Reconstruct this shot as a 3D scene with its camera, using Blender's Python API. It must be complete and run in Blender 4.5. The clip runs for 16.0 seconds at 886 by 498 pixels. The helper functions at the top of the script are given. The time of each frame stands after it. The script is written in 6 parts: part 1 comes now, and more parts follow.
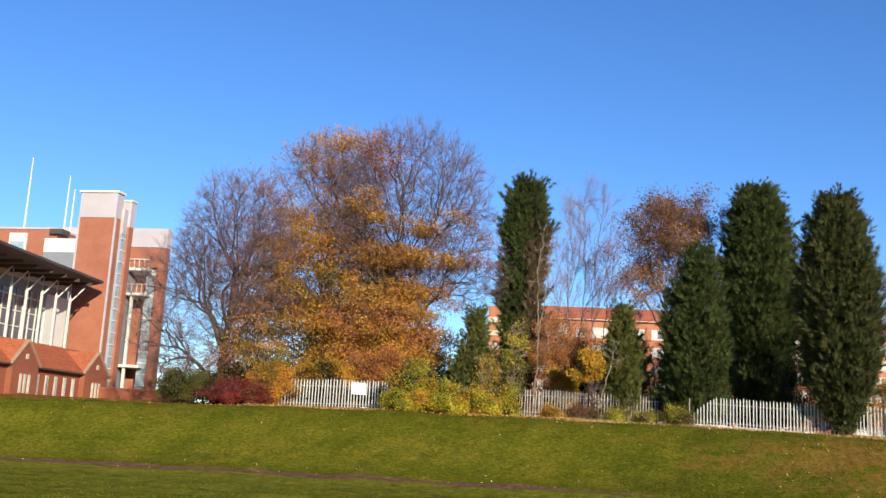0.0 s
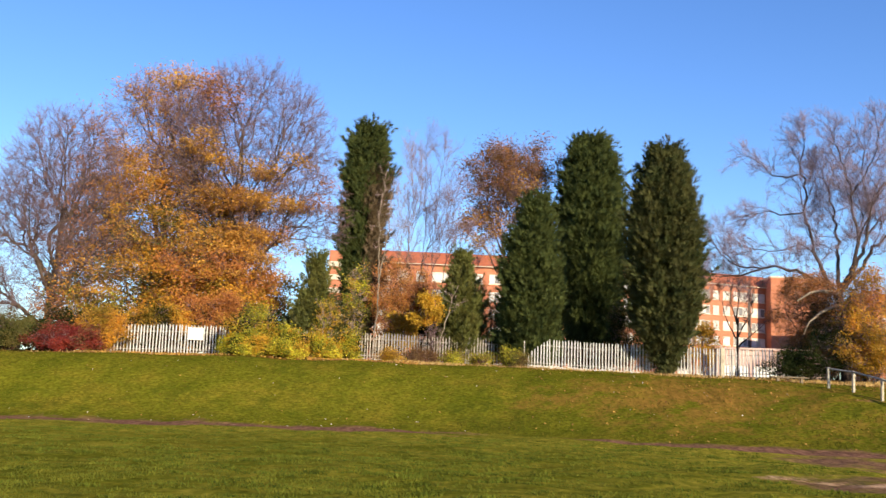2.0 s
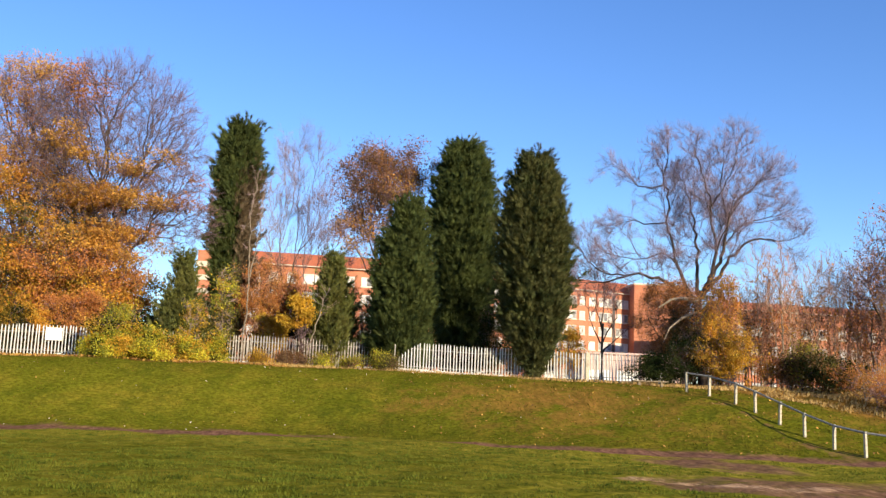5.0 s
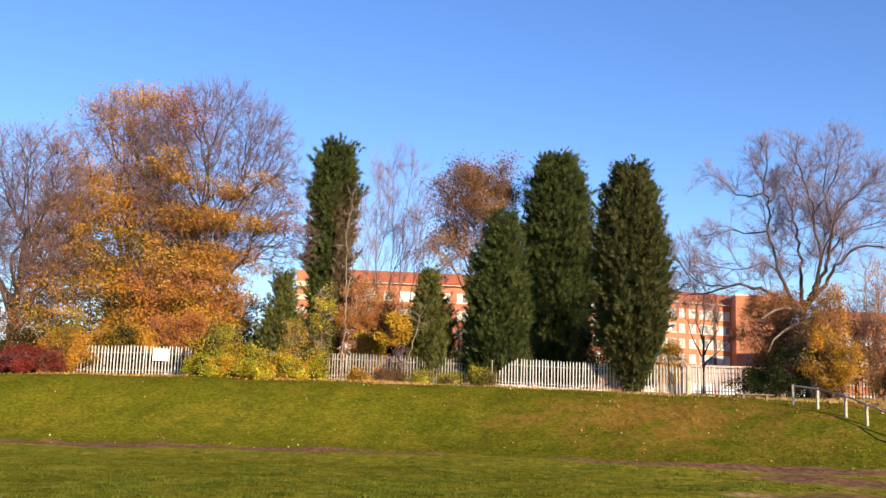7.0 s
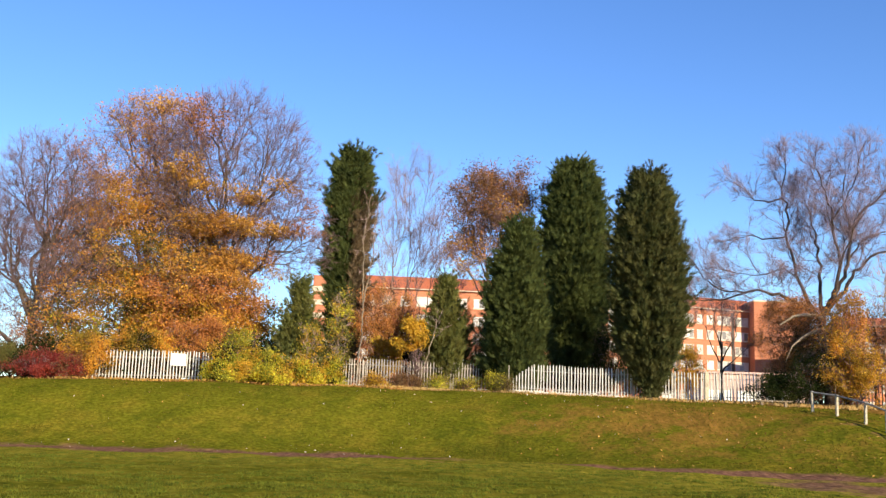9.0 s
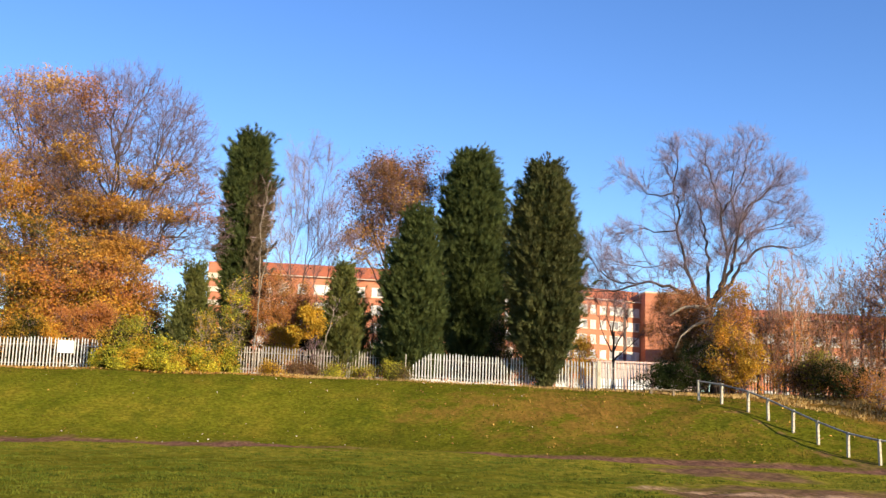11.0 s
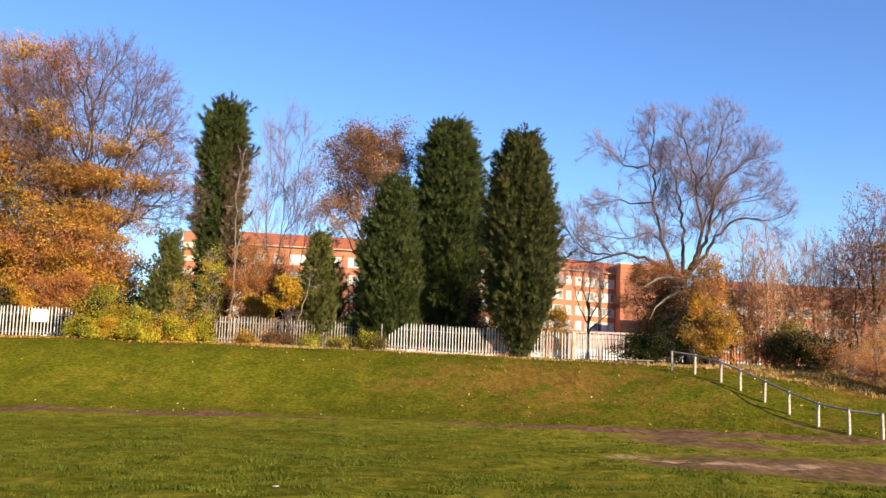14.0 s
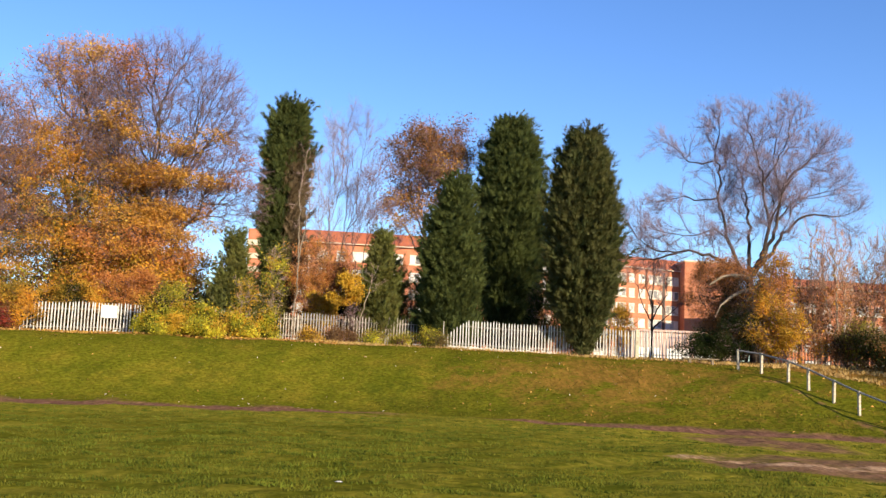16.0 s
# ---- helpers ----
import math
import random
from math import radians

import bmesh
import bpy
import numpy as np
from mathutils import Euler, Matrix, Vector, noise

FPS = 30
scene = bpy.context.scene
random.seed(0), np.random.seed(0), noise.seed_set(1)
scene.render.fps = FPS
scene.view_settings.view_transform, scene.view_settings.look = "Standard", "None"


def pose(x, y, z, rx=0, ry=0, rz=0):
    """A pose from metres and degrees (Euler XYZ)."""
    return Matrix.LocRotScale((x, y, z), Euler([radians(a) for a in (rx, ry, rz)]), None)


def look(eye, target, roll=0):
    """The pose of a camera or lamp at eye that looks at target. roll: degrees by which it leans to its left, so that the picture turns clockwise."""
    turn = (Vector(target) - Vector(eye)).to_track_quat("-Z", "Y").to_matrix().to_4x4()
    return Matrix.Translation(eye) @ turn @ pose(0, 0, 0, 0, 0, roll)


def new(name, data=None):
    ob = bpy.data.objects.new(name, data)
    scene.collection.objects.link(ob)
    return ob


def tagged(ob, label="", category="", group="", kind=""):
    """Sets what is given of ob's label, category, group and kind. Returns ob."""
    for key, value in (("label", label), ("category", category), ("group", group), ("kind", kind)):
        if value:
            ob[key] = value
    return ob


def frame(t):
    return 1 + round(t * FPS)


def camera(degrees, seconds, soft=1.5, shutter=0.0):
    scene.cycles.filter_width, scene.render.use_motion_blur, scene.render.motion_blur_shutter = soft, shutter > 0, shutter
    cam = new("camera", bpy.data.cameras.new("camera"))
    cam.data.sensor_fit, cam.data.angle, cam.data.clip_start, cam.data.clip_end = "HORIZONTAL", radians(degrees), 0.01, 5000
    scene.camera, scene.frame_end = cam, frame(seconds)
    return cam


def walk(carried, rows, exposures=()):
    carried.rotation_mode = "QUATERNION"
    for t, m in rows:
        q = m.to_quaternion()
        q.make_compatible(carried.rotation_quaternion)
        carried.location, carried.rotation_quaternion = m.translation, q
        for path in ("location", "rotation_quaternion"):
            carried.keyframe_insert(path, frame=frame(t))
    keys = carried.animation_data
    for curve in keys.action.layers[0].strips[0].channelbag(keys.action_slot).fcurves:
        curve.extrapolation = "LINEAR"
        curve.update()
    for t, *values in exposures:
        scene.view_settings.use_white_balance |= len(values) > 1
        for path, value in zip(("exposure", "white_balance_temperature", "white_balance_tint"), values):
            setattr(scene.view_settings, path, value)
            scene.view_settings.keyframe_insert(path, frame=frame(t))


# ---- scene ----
cam = camera(47.26, 16.0, soft=1.4, shutter=0.25)
EYE = (0.0, 0.0, 1.7)
# seconds, heading to the right of north, degrees up, lean to the right
ROWS = [
    (0.0, -11.04, 10.82, -3.13), (0.5, -9.34, 9.84, -2.76), (1.0, -6.62, 8.91, -3.42), (1.5, -3.59, 10.12, -3.56),
    (2.0, -1.82, 8.10, -2.18), (2.5, 2.89, 8.14, -2.06), (3.0, 4.75, 8.67, -4.51), (3.2, 4.92, 8.65, -4.29),
    (5.3, 5.61, 8.52, -1.93), (5.5, 5.68, 8.18, -1.75), (6.0, 4.16, 8.27, -1.51), (6.5, 2.00, 8.34, -1.45),
    (7.0, 0.00, 9.25, -1.75), (7.5, -0.43, 9.58, -1.54), (8.0, -0.74, 9.63, -1.75), (8.2, -1.27, 9.81, -1.77),
    (10.3, 1.87, 9.00, -2.66), (10.5, 2.94, 9.18, -2.46), (11.0, 4.85, 9.08, -1.87), (11.5, 5.97, 8.93, -1.92),
    (12.0, 7.18, 8.93, -1.89), (12.5, 7.23, 8.22, -2.21), (13.0, 7.59, 7.73, -2.21), (13.5, 7.39, 7.49, -1.76),
    (14.0, 6.25, 7.45, -1.96), (14.5, 6.01, 7.29, -2.09), (15.0, 5.34, 7.87, -2.31), (15.5, 4.28, 7.65, -2.28),
    (16.0, 2.74, 7.17, -2.37),
]


def aim(yaw, pitch, lean):
    a, b = radians(yaw), radians(pitch)
    way = Vector((math.sin(a) * math.cos(b), math.cos(a) * math.cos(b), math.sin(b)))
    return look(EYE, Vector(EYE) + way, -lean)


walk(cam, [(t, aim(yaw, pitch, lean)) for t, yaw, pitch, lean in ROWS], exposures=[(0.0, 0.22, 5700, 2), (1.0, 0.46, 6100, 6), (3.0, 0.56, 6250, 7), (5.5, 0.61, 6200, 6), (6.2, 0.61, 6450, 9), (7.0, 0.61, 6450, 9), (8.2, 0.61, 6250, 6), (10.5, 0.61, 6250, 6), (12.5, 0.62, 6380, 8), (14.0, 0.62, 6380, 8), (15.4, 0.62, 6280, 7), (16.0, 0.62, 6350, 7)])

# ---- light: a low autumn sun from behind, a clear sky ----
SUN_EL, SUN_AZ = 16.0, 149.0  # degrees; azimuth clockwise from the y axis
world = bpy.data.worlds.new("sky")
scene.world = world
world.use_nodes = True
wn = world.node_tree
sky = wn.nodes.new("ShaderNodeTexSky")
sky.sky_type, sky.sun_disc = "NISHITA", False
sky.sun_elevation, sky.sun_rotation = radians(SUN_EL), radians(SUN_AZ)
sky.altitude, sky.air_density, sky.dust_density, sky.ozone_density = 900.0, 1.0, 0.0, 3.0
deep = wn.nodes.new("ShaderNodeHueSaturation")
deep.inputs["Saturation"].default_value, deep.inputs["Hue"].default_value = 1.14, 0.514
wn.links.new(sky.outputs["Color"], deep.inputs["Color"])
back = wn.nodes["Background"]
back.inputs["Strength"].default_value = 0.152
wn.links.new(deep.outputs["Color"], back.inputs["Color"])
sun = new("sun", bpy.data.lights.new("sun", "SUN"))
sun.data.energy, sun.data.angle, sun.data.color = 5.7, radians(0.6), (1.0, 0.82, 0.56)
toward = Vector((math.sin(radians(SUN_AZ)) * math.cos(radians(SUN_EL)), math.cos(radians(SUN_AZ)) * math.cos(radians(SUN_EL)), math.sin(radians(SUN_EL))))
sun.matrix_world = look(toward * 100, (0, 0, 0))


# ---- materials ----
def material(name, colours, scale=3.0, rough=0.8, metal=0.0, bump=0.2, fine=40.0, island=False, through_light=0.0, per_object=False, gloss=0.3, stretch=(1, 1, 1)):
    """Noise between the given colours at two scales, with relief; island: each loose piece takes its own colour."""
    m = bpy.data.materials.new(name)
    m.use_nodes = True
    nt = m.node_tree
    n, li = nt.nodes, nt.links
    b = n["Principled BSDF"]
    b.inputs["Roughness"].default_value, b.inputs["Metallic"].default_value = rough, metal
    b.inputs["Specular IOR Level"].default_value = gloss
    co = n.new("ShaderNodeTexCoord")
    mp = n.new("ShaderNodeMapping")
    mp.inputs["Scale"].default_value = stretch
    li.new(co.outputs["Object"], mp.inputs["Vector"])
    big = n.new("ShaderNodeTexNoise")
    big.inputs["Scale"].default_value, big.inputs["Detail"].default_value, big.inputs["Roughness"].default_value = scale, 6.0, 0.65
    li.new(mp.outputs["Vector"], big.inputs["Vector"])
    small = n.new("ShaderNodeTexNoise")
    small.inputs["Scale"].default_value, small.inputs["Detail"].default_value = fine, 4.0
    li.new(mp.outputs["Vector"], small.inputs["Vector"])
    wide = n.new("ShaderNodeMapRange")
    wide.inputs["From Min"].default_value, wide.inputs["From Max"].default_value = 0.32, 0.68
    wide.inputs["To Min"].default_value, wide.inputs["To Max"].default_value = 0.12, 0.88
    ramp = n.new("ShaderNodeValToRGB")
    while len(ramp.color_ramp.elements) < len(colours):
        ramp.color_ramp.elements.new(0.5)
    for i, c in enumerate(colours):
        e = ramp.color_ramp.elements[i]
        span = (0.0, 1.0) if (island or per_object) else (0.3, 0.7)
        e.position = span[0] + (span[1] - span[0]) * i / max(1, len(colours) - 1)
        e.color = (*c, 1)
    if island:
        g = n.new("ShaderNodeNewGeometry")
        drift = n.new("ShaderNodeTexNoise")
        drift.inputs["Scale"].default_value, drift.inputs["Detail"].default_value = scale * 2.2, 3.0
        li.new(co.outputs["Object"], drift.inputs["Vector"])
        swing = n.new("ShaderNodeMapRange")
        swing.inputs["From Min"].default_value, swing.inputs["From Max"].default_value = 0.3, 0.7
        li.new(drift.outputs["Fac"], swing.inputs["Value"])
        blend = n.new("ShaderNodeMixRGB")
        blend.inputs["Fac"].default_value = 0.3
        li.new(swing.outputs[0], blend.inputs["Color1"])
        li.new(g.outputs["Random Per Island"], blend.inputs["Color2"])
        li.new(blend.outputs["Color"], ramp.inputs["Fac"])
    elif per_object:
        g = n.new("ShaderNodeObjectInfo")
        li.new(g.outputs["Random"], ramp.inputs["Fac"])
    else:
        li.new(big.outputs["Fac"], ramp.inputs["Fac"])
    mix = n.new("ShaderNodeMixRGB")
    mix.blend_type = "OVERLAY"
    mix.inputs["Fac"].default_value = 0.45
    li.new(ramp.outputs["Color"], mix.inputs["Color1"])
    li.new((big if island or per_object else small).outputs["Fac"], wide.inputs["Value"])
    li.new(wide.outputs[0], mix.inputs["Color2"])
    li.new(mix.outputs["Color"], b.inputs["Base Color"])
    if bump:
        bp = n.new("ShaderNodeBump")
        bp.inputs["Strength"].default_value, bp.inputs["Distance"].default_value = bump, 0.02
        li.new(small.outputs["Fac"], bp.inputs["Height"])
        li.new(bp.outputs["Normal"], b.inputs["Normal"])
    if through_light:
        tl = n.new("ShaderNodeBsdfTranslucent")
        li.new(mix.outputs["Color"], tl.inputs["Color"])
        ms = n.new("ShaderNodeMixShader")
        ms.inputs["Fac"].default_value = through_light
        li.new(b.outputs["BSDF"], ms.inputs[1])
        li.new(tl.outputs["BSDF"], ms.inputs[2])
        li.new(ms.outputs["Shader"], n["Material Output"].inputs["Surface"])
    return m


def brickwork(name, a, b2, mortar, width=0.225, height=0.075, shade=0.5):
    """Courses of brick with joints, patchy over the wall."""
    m = material(name, [a, b2], scale=0.35, rough=0.85, bump=0.1, fine=30)
    nt = m.node_tree
    n, li = nt.nodes, nt.links
    b = n["Principled BSDF"]
    base = b.inputs["Base Color"].links[0].from_socket
    co = n.new("ShaderNodeTexCoord")
    sep = n.new("ShaderNodeSeparateXYZ")
    li.new(co.outputs["Object"], sep.inputs[0])
    add = n.new("ShaderNodeMath")
    li.new(sep.outputs["X"], add.inputs[0])
    li.new(sep.outputs["Y"], add.inputs[1])
    comb = n.new("ShaderNodeCombineXYZ")
    li.new(add.outputs[0], comb.inputs[0])
    li.new(sep.outputs["Z"], comb.inputs[1])
    br = n.new("ShaderNodeTexBrick")
    br.inputs["Scale"].default_value = 1.0
    br.inputs["Brick Width"].default_value, br.inputs["Row Height"].default_value = width, height
    br.inputs["Mortar Size"].default_value = 0.008
    br.inputs["Color1"].default_value, br.inputs["Color2"].default_value = (0.75, 0.75, 0.75, 1), (1.1, 1.1, 1.1, 1)
    br.inputs["Mortar"].default_value = (*mortar, 1)
    li.new(comb.outputs[0], br.inputs["Vector"])
    mul = n.new("ShaderNodeMixRGB")
    mul.blend_type = "MULTIPLY"
    mul.inputs["Fac"].default_value = shade
    li.new(base, mul.inputs["Color1"])
    li.new(br.outputs["Color"], mul.inputs["Color2"])
    li.new(mul.outputs["Color"], b.inputs["Base Color"])
    return m


def glass_pane(name, colour):
    m = material(name, [colour, tuple(c * 1.4 for c in colour)], scale=0.8, rough=0.08, bump=0.0, gloss=0.9)
    return m


BARK_DARK = material("bark_dark", [(0.05, 0.036, 0.028), (0.12, 0.085, 0.06)], 2.0, 0.9, bump=0.6, fine=18)
BARK_PALE = material("bark_pale", [(0.16, 0.12, 0.085), (0.34, 0.27, 0.2)], 2.0, 0.85, bump=0.5, fine=18)
BARK_MID = material("bark_grey_brown", [(0.04, 0.028, 0.025), (0.1, 0.07, 0.058)], 2.0, 0.85, bump=0.5, fine=18)
TWIG = material("twig_purple_brown", [(0.16, 0.094, 0.098), (0.29, 0.19, 0.2)], 1.0, 0.85, bump=0.0)
TWIG_MAUVE = material("twig_mauve_grey", [(0.2, 0.145, 0.18), (0.34, 0.25, 0.3)], 1.0, 0.85, bump=0.0)
TWIG_DARK = material("twig_dark_purple_brown", [(0.119, 0.0715, 0.0726), (0.238, 0.1495, 0.1558)], 1.0, 0.85, bump=0.0)
LEAF_OLIVE = material("leaves_olive", [(0.07, 0.08, 0.018), (0.12, 0.12, 0.028), (0.16, 0.12, 0.03), (0.05, 0.06, 0.015)], 0.5, 0.6, bump=0, island=True, through_light=0.25)
TWIG_BROWN = material("twig_warm_brown", [(0.36, 0.19, 0.12), (0.56, 0.33, 0.22)], 1.0, 0.85, bump=0.0)
CONIFER_OLIVE = material("conifer_olive", [(0.0675, 0.081, 0.0198), (0.108, 0.117, 0.027), (0.144, 0.135, 0.0324), (0.0765, 0.0765, 0.027)], 0.5, 0.65, bump=0, island=True, through_light=0.2)
WINDOW_CREAM = material("window_cream_frame", [(0.54, 0.5, 0.45), (0.64, 0.6, 0.54)], 2.0, 0.6, bump=0.05)
GALV_OLD = material("weathered_brownish_steel", [(0.3, 0.26, 0.22), (0.46, 0.41, 0.36)], 2.5, 0.6, 0.15, bump=0.1)
PAPER = material("crumpled_paper", [(0.4, 0.38, 0.34), (0.52, 0.5, 0.46)], 8.0, 0.7, bump=0.3)
TWIG_PALE = material("twig_grey_pink", [(0.26, 0.17, 0.16), (0.42, 0.3, 0.28)], 1.0, 0.85, bump=0.0)
LEAF_GOLD = material("leaves_olive_gold", [(0.149, 0.1154, 0.01584), (0.3229, 0.2098, 0.02178), (0.621, 0.3148, 0.0297), (0.7204, 0.2938, 0.02772), (0.3974, 0.1574, 0.02178)], 0.25, 0.6, bump=0, island=True, through_light=0.3)
LEAF_ORANGE = material("leaves_orange", [(0.737, 0.42, 0.06325), (0.6527, 0.336, 0.05175), (0.4843, 0.24, 0.05175), (0.7791, 0.552, 0.092)], 0.25, 0.6, bump=0, island=True, through_light=0.3)
LEAF_BROWN = material("leaves_brown", [(0.16, 0.086, 0.0345), (0.224, 0.1118, 0.0345), (0.112, 0.0602, 0.0345), (0.256, 0.1634, 0.0575)], 0.25, 0.7, bump=0, island=True, through_light=0.25)
LEAF_LIME = material("leaves_yellow_green", [(0.336, 0.3416, 0.022), (0.624, 0.5368, 0.0286), (0.132, 0.1586, 0.022), (0.744, 0.5856, 0.0385), (0.204, 0.2196, 0.022)], 0.5, 0.6, bump=0, island=True, through_light=0.3)
LEAF_YELLOW = material("leaves_yellow", [(0.75, 0.47, 0.03), (0.62, 0.35, 0.025), (0.45, 0.27, 0.025), (0.8, 0.55, 0.05)], 0.5, 0.6, bump=0, island=True, through_light=0.3)
LEAF_RED = material("leaves_red", [(0.272, 0.02805, 0.0221), (0.1904, 0.0255, 0.0221), (0.408, 0.06375, 0.02763)], 0.5, 0.6, bump=0, island=True, through_light=0.25)
LEAF_RUST = material("leaves_rust", [(0.374, 0.138, 0.04), (0.506, 0.1955, 0.05), (0.242, 0.092, 0.035)], 0.5, 0.7, bump=0, island=True, through_light=0.25)
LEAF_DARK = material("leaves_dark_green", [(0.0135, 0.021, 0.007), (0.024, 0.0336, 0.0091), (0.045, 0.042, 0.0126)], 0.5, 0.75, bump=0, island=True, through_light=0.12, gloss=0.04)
CONIFER = material("conifer_green", [(0.03745, 0.05184, 0.01956), (0.05854, 0.07544, 0.02424), (0.08696, 0.1015, 0.02995), (0.04686, 0.062, 0.02424)], 0.5, 0.65, bump=0, island=True, through_light=0.25, gloss=0.08)
CONIFER_BROWN = material("conifer_brown_green", [(0.03745, 0.04956, 0.01956), (0.06092, 0.06986, 0.02424), (0.09371, 0.09016, 0.03229), (0.04448, 0.05632, 0.02302)], 0.5, 0.65, bump=0, island=True, through_light=0.25, gloss=0.08)
CONIFER_DEAD = material("conifer_dead_brown", [(0.07, 0.05, 0.03), (0.12, 0.085, 0.05), (0.17, 0.125, 0.08)], 0.6, 0.85, bump=0, island=True, through_light=0.15, gloss=0.05)
# darker than the sprays: shade deep in the crown put into the colour
INNER = material("inner_shade_foliage", [(0.03003, 0.03822, 0.01365), (0.0546, 0.06279, 0.02184)], 2.0, 0.9, bump=0.5, fine=9)
BRICK_RED = brickwork("brick_red", (0.36, 0.125, 0.075), (0.46, 0.185, 0.115), (0.7, 0.6, 0.5))
BRICK_PAV = brickwork("brick_brown_red", (0.27, 0.085, 0.05), (0.36, 0.125, 0.07), (0.7, 0.6, 0.5))
BRICK_FLATS = brickwork("brick_orange", (0.44, 0.16, 0.085), (0.53, 0.22, 0.125), (0.8, 0.7, 0.6))
TILE_RED = material("roof_tiles_red", [(0.399, 0.11, 0.0492), (0.483, 0.1496, 0.0697)], 0.6, 0.8, bump=0.4, fine=5, stretch=(1, 1, 4))
CLAD_PINK = material("cladding_pinkish_grey", [(0.5, 0.43, 0.46), (0.58, 0.51, 0.54)], 0.5, 0.5, bump=0.05)
CLAD_WHITE = material("cladding_white", [(0.72, 0.7, 0.66), (0.8, 0.78, 0.74)], 0.6, 0.5, bump=0.05)
CLAD_GREY = material("cladding_grey", [(0.22, 0.23, 0.26), (0.3, 0.31, 0.34)], 0.5, 0.45, bump=0.05)
CANOPY_DARK = material("canopy_dark_metal", [(0.06, 0.045, 0.04), (0.11, 0.085, 0.075)], 0.5, 0.55, bump=0.05)
WHITE_PAINT = material("white_paint", [(0.68, 0.66, 0.6), (0.8, 0.78, 0.74)], 1.5, 0.5, bump=0.1)
STONE = material("pale_stone", [(0.55, 0.46, 0.35), (0.66, 0.57, 0.45)], 2.0, 0.85, bump=0.2)
GLASS_DARK = glass_pane("window_glass_dark", (0.08, 0.09, 0.13))
COPING = material("tan_stone_coping", [(0.36, 0.22, 0.15), (0.46, 0.3, 0.21)], 2.0, 0.85, bump=0.2)
GLASS_PALE = glass_pane("window_glass_pale", (0.3, 0.36, 0.42))
# matt panes: reflected light put in as pale tones, varied per pane
PANE_PALE = material("window_pane_pale", [(0.14, 0.14, 0.15), (0.4, 0.38, 0.36), (0.6, 0.57, 0.53), (0.7, 0.66, 0.6)], 1.2, 0.7, bump=0, per_object=True)
GALV = material("galvanised_pale_steel", [(0.46, 0.44, 0.41), (0.62, 0.6, 0.56)], 2.5, 0.55, 0.25, bump=0.1)
STEEL_RAIL = material("weathered_grey_tube", [(0.2, 0.185, 0.165), (0.36, 0.335, 0.3)], 3.0, 0.7, 0.1, bump=0.15)
POST_CREAM = material("post_cream_paint", [(0.38, 0.32, 0.225), (0.5, 0.43, 0.32), (0.17, 0.125, 0.085)], 5.0, 0.7, bump=0.3)
CONCRETE = material("concrete_pale", [(0.52, 0.49, 0.44), (0.66, 0.63, 0.57)], 2.0, 0.85, bump=0.3)
WOOD_GREY = material("weathered_wood", [(0.15, 0.11, 0.07), (0.26, 0.2, 0.13)], 3.0, 0.85, bump=0.4)
RENDER_PALE = material("render_pinkish", [(0.46, 0.31, 0.27), (0.58, 0.41, 0.36)], 0.8, 0.85, bump=0.2)
LEAF_LITTER = material("fallen_leaves", [(0.36, 0.17, 0.03), (0.45, 0.26, 0.05), (0.24, 0.11, 0.03), (0.5, 0.34, 0.12)], 1.0, 0.8, bump=0, island=True)
GRASS_BLADE = material("grass_blades", [(0.06344, 0.07613, 0.009516), (0.09833, 0.1078, 0.01269), (0.1354, 0.1366, 0.01586), (0.1903, 0.1684, 0.0222)], 0.9, 0.8, bump=0, island=True, through_light=0.25, gloss=0.05, stretch=(1, 0.6, 1))
GRASS_BANK = material("bank_grass_blades", [(0.076, 0.08, 0.008), (0.106, 0.102, 0.01), (0.135, 0.12, 0.012), (0.168, 0.132, 0.016)], 0.9, 0.8, bump=0, island=True, through_light=0.25, gloss=0.05, stretch=(1, 0.6, 1))
DRY_GRASS = material("dry_grass", [(0.4, 0.24, 0.075), (0.5, 0.33, 0.12), (0.28, 0.18, 0.055)], 0.3, 0.75, bump=0, island=True, through_light=0.25)


# ---- mesh helpers ----
def mesh_np(name, verts, faces, mat, smooth=False):
    """A mesh from an array of corners and a list of arrays of faces (each array all triangles or all quads)."""
    me = bpy.data.meshes.new(name)
    verts = np.asarray(verts, dtype=np.float32).reshape(-1, 3)
    faces = [np.asarray(f, dtype=np.int32) for f in faces if len(f)]
    loops = np.concatenate([f.ravel() for f in faces])
    totals = np.concatenate([np.full(len(f), f.shape[1], dtype=np.int32) for f in faces])
    starts = np.concatenate([[0], np.cumsum(totals)[:-1]]).astype(np.int32)
    me.vertices.add(len(verts))
    me.vertices.foreach_set("co", verts.ravel())
    me.loops.add(len(loops))
    me.loops.foreach_set("vertex_index", loops)
    me.polygons.add(len(totals))
    me.polygons.foreach_set("loop_start", starts)
    me.polygons.foreach_set("loop_total", totals)
    if smooth:
        me.polygons.foreach_set("use_smooth", np.ones(len(totals), dtype=bool))
    me.update(calc_edges=True)
    me.materials.append(mat)
    return me


def bm_box(bm, x0, x1, y0, y1, z0, z1, bevel=0.0):
    r = bmesh.ops.create_cube(bm, size=1.0)
    bmesh.ops.scale(bm, vec=(x1 - x0, y1 - y0, z1 - z0), verts=r["verts"])
    bmesh.ops.translate(bm, vec=((x0 + x1) / 2, (y0 + y1) / 2, (z0 + z1) / 2), verts=r["verts"])
    if bevel:
        edges = list({e for v in r["verts"] for e in v.link_edges})
        bmesh.ops.bevel(bm, geom=edges, offset=bevel, segments=1, affect="EDGES")


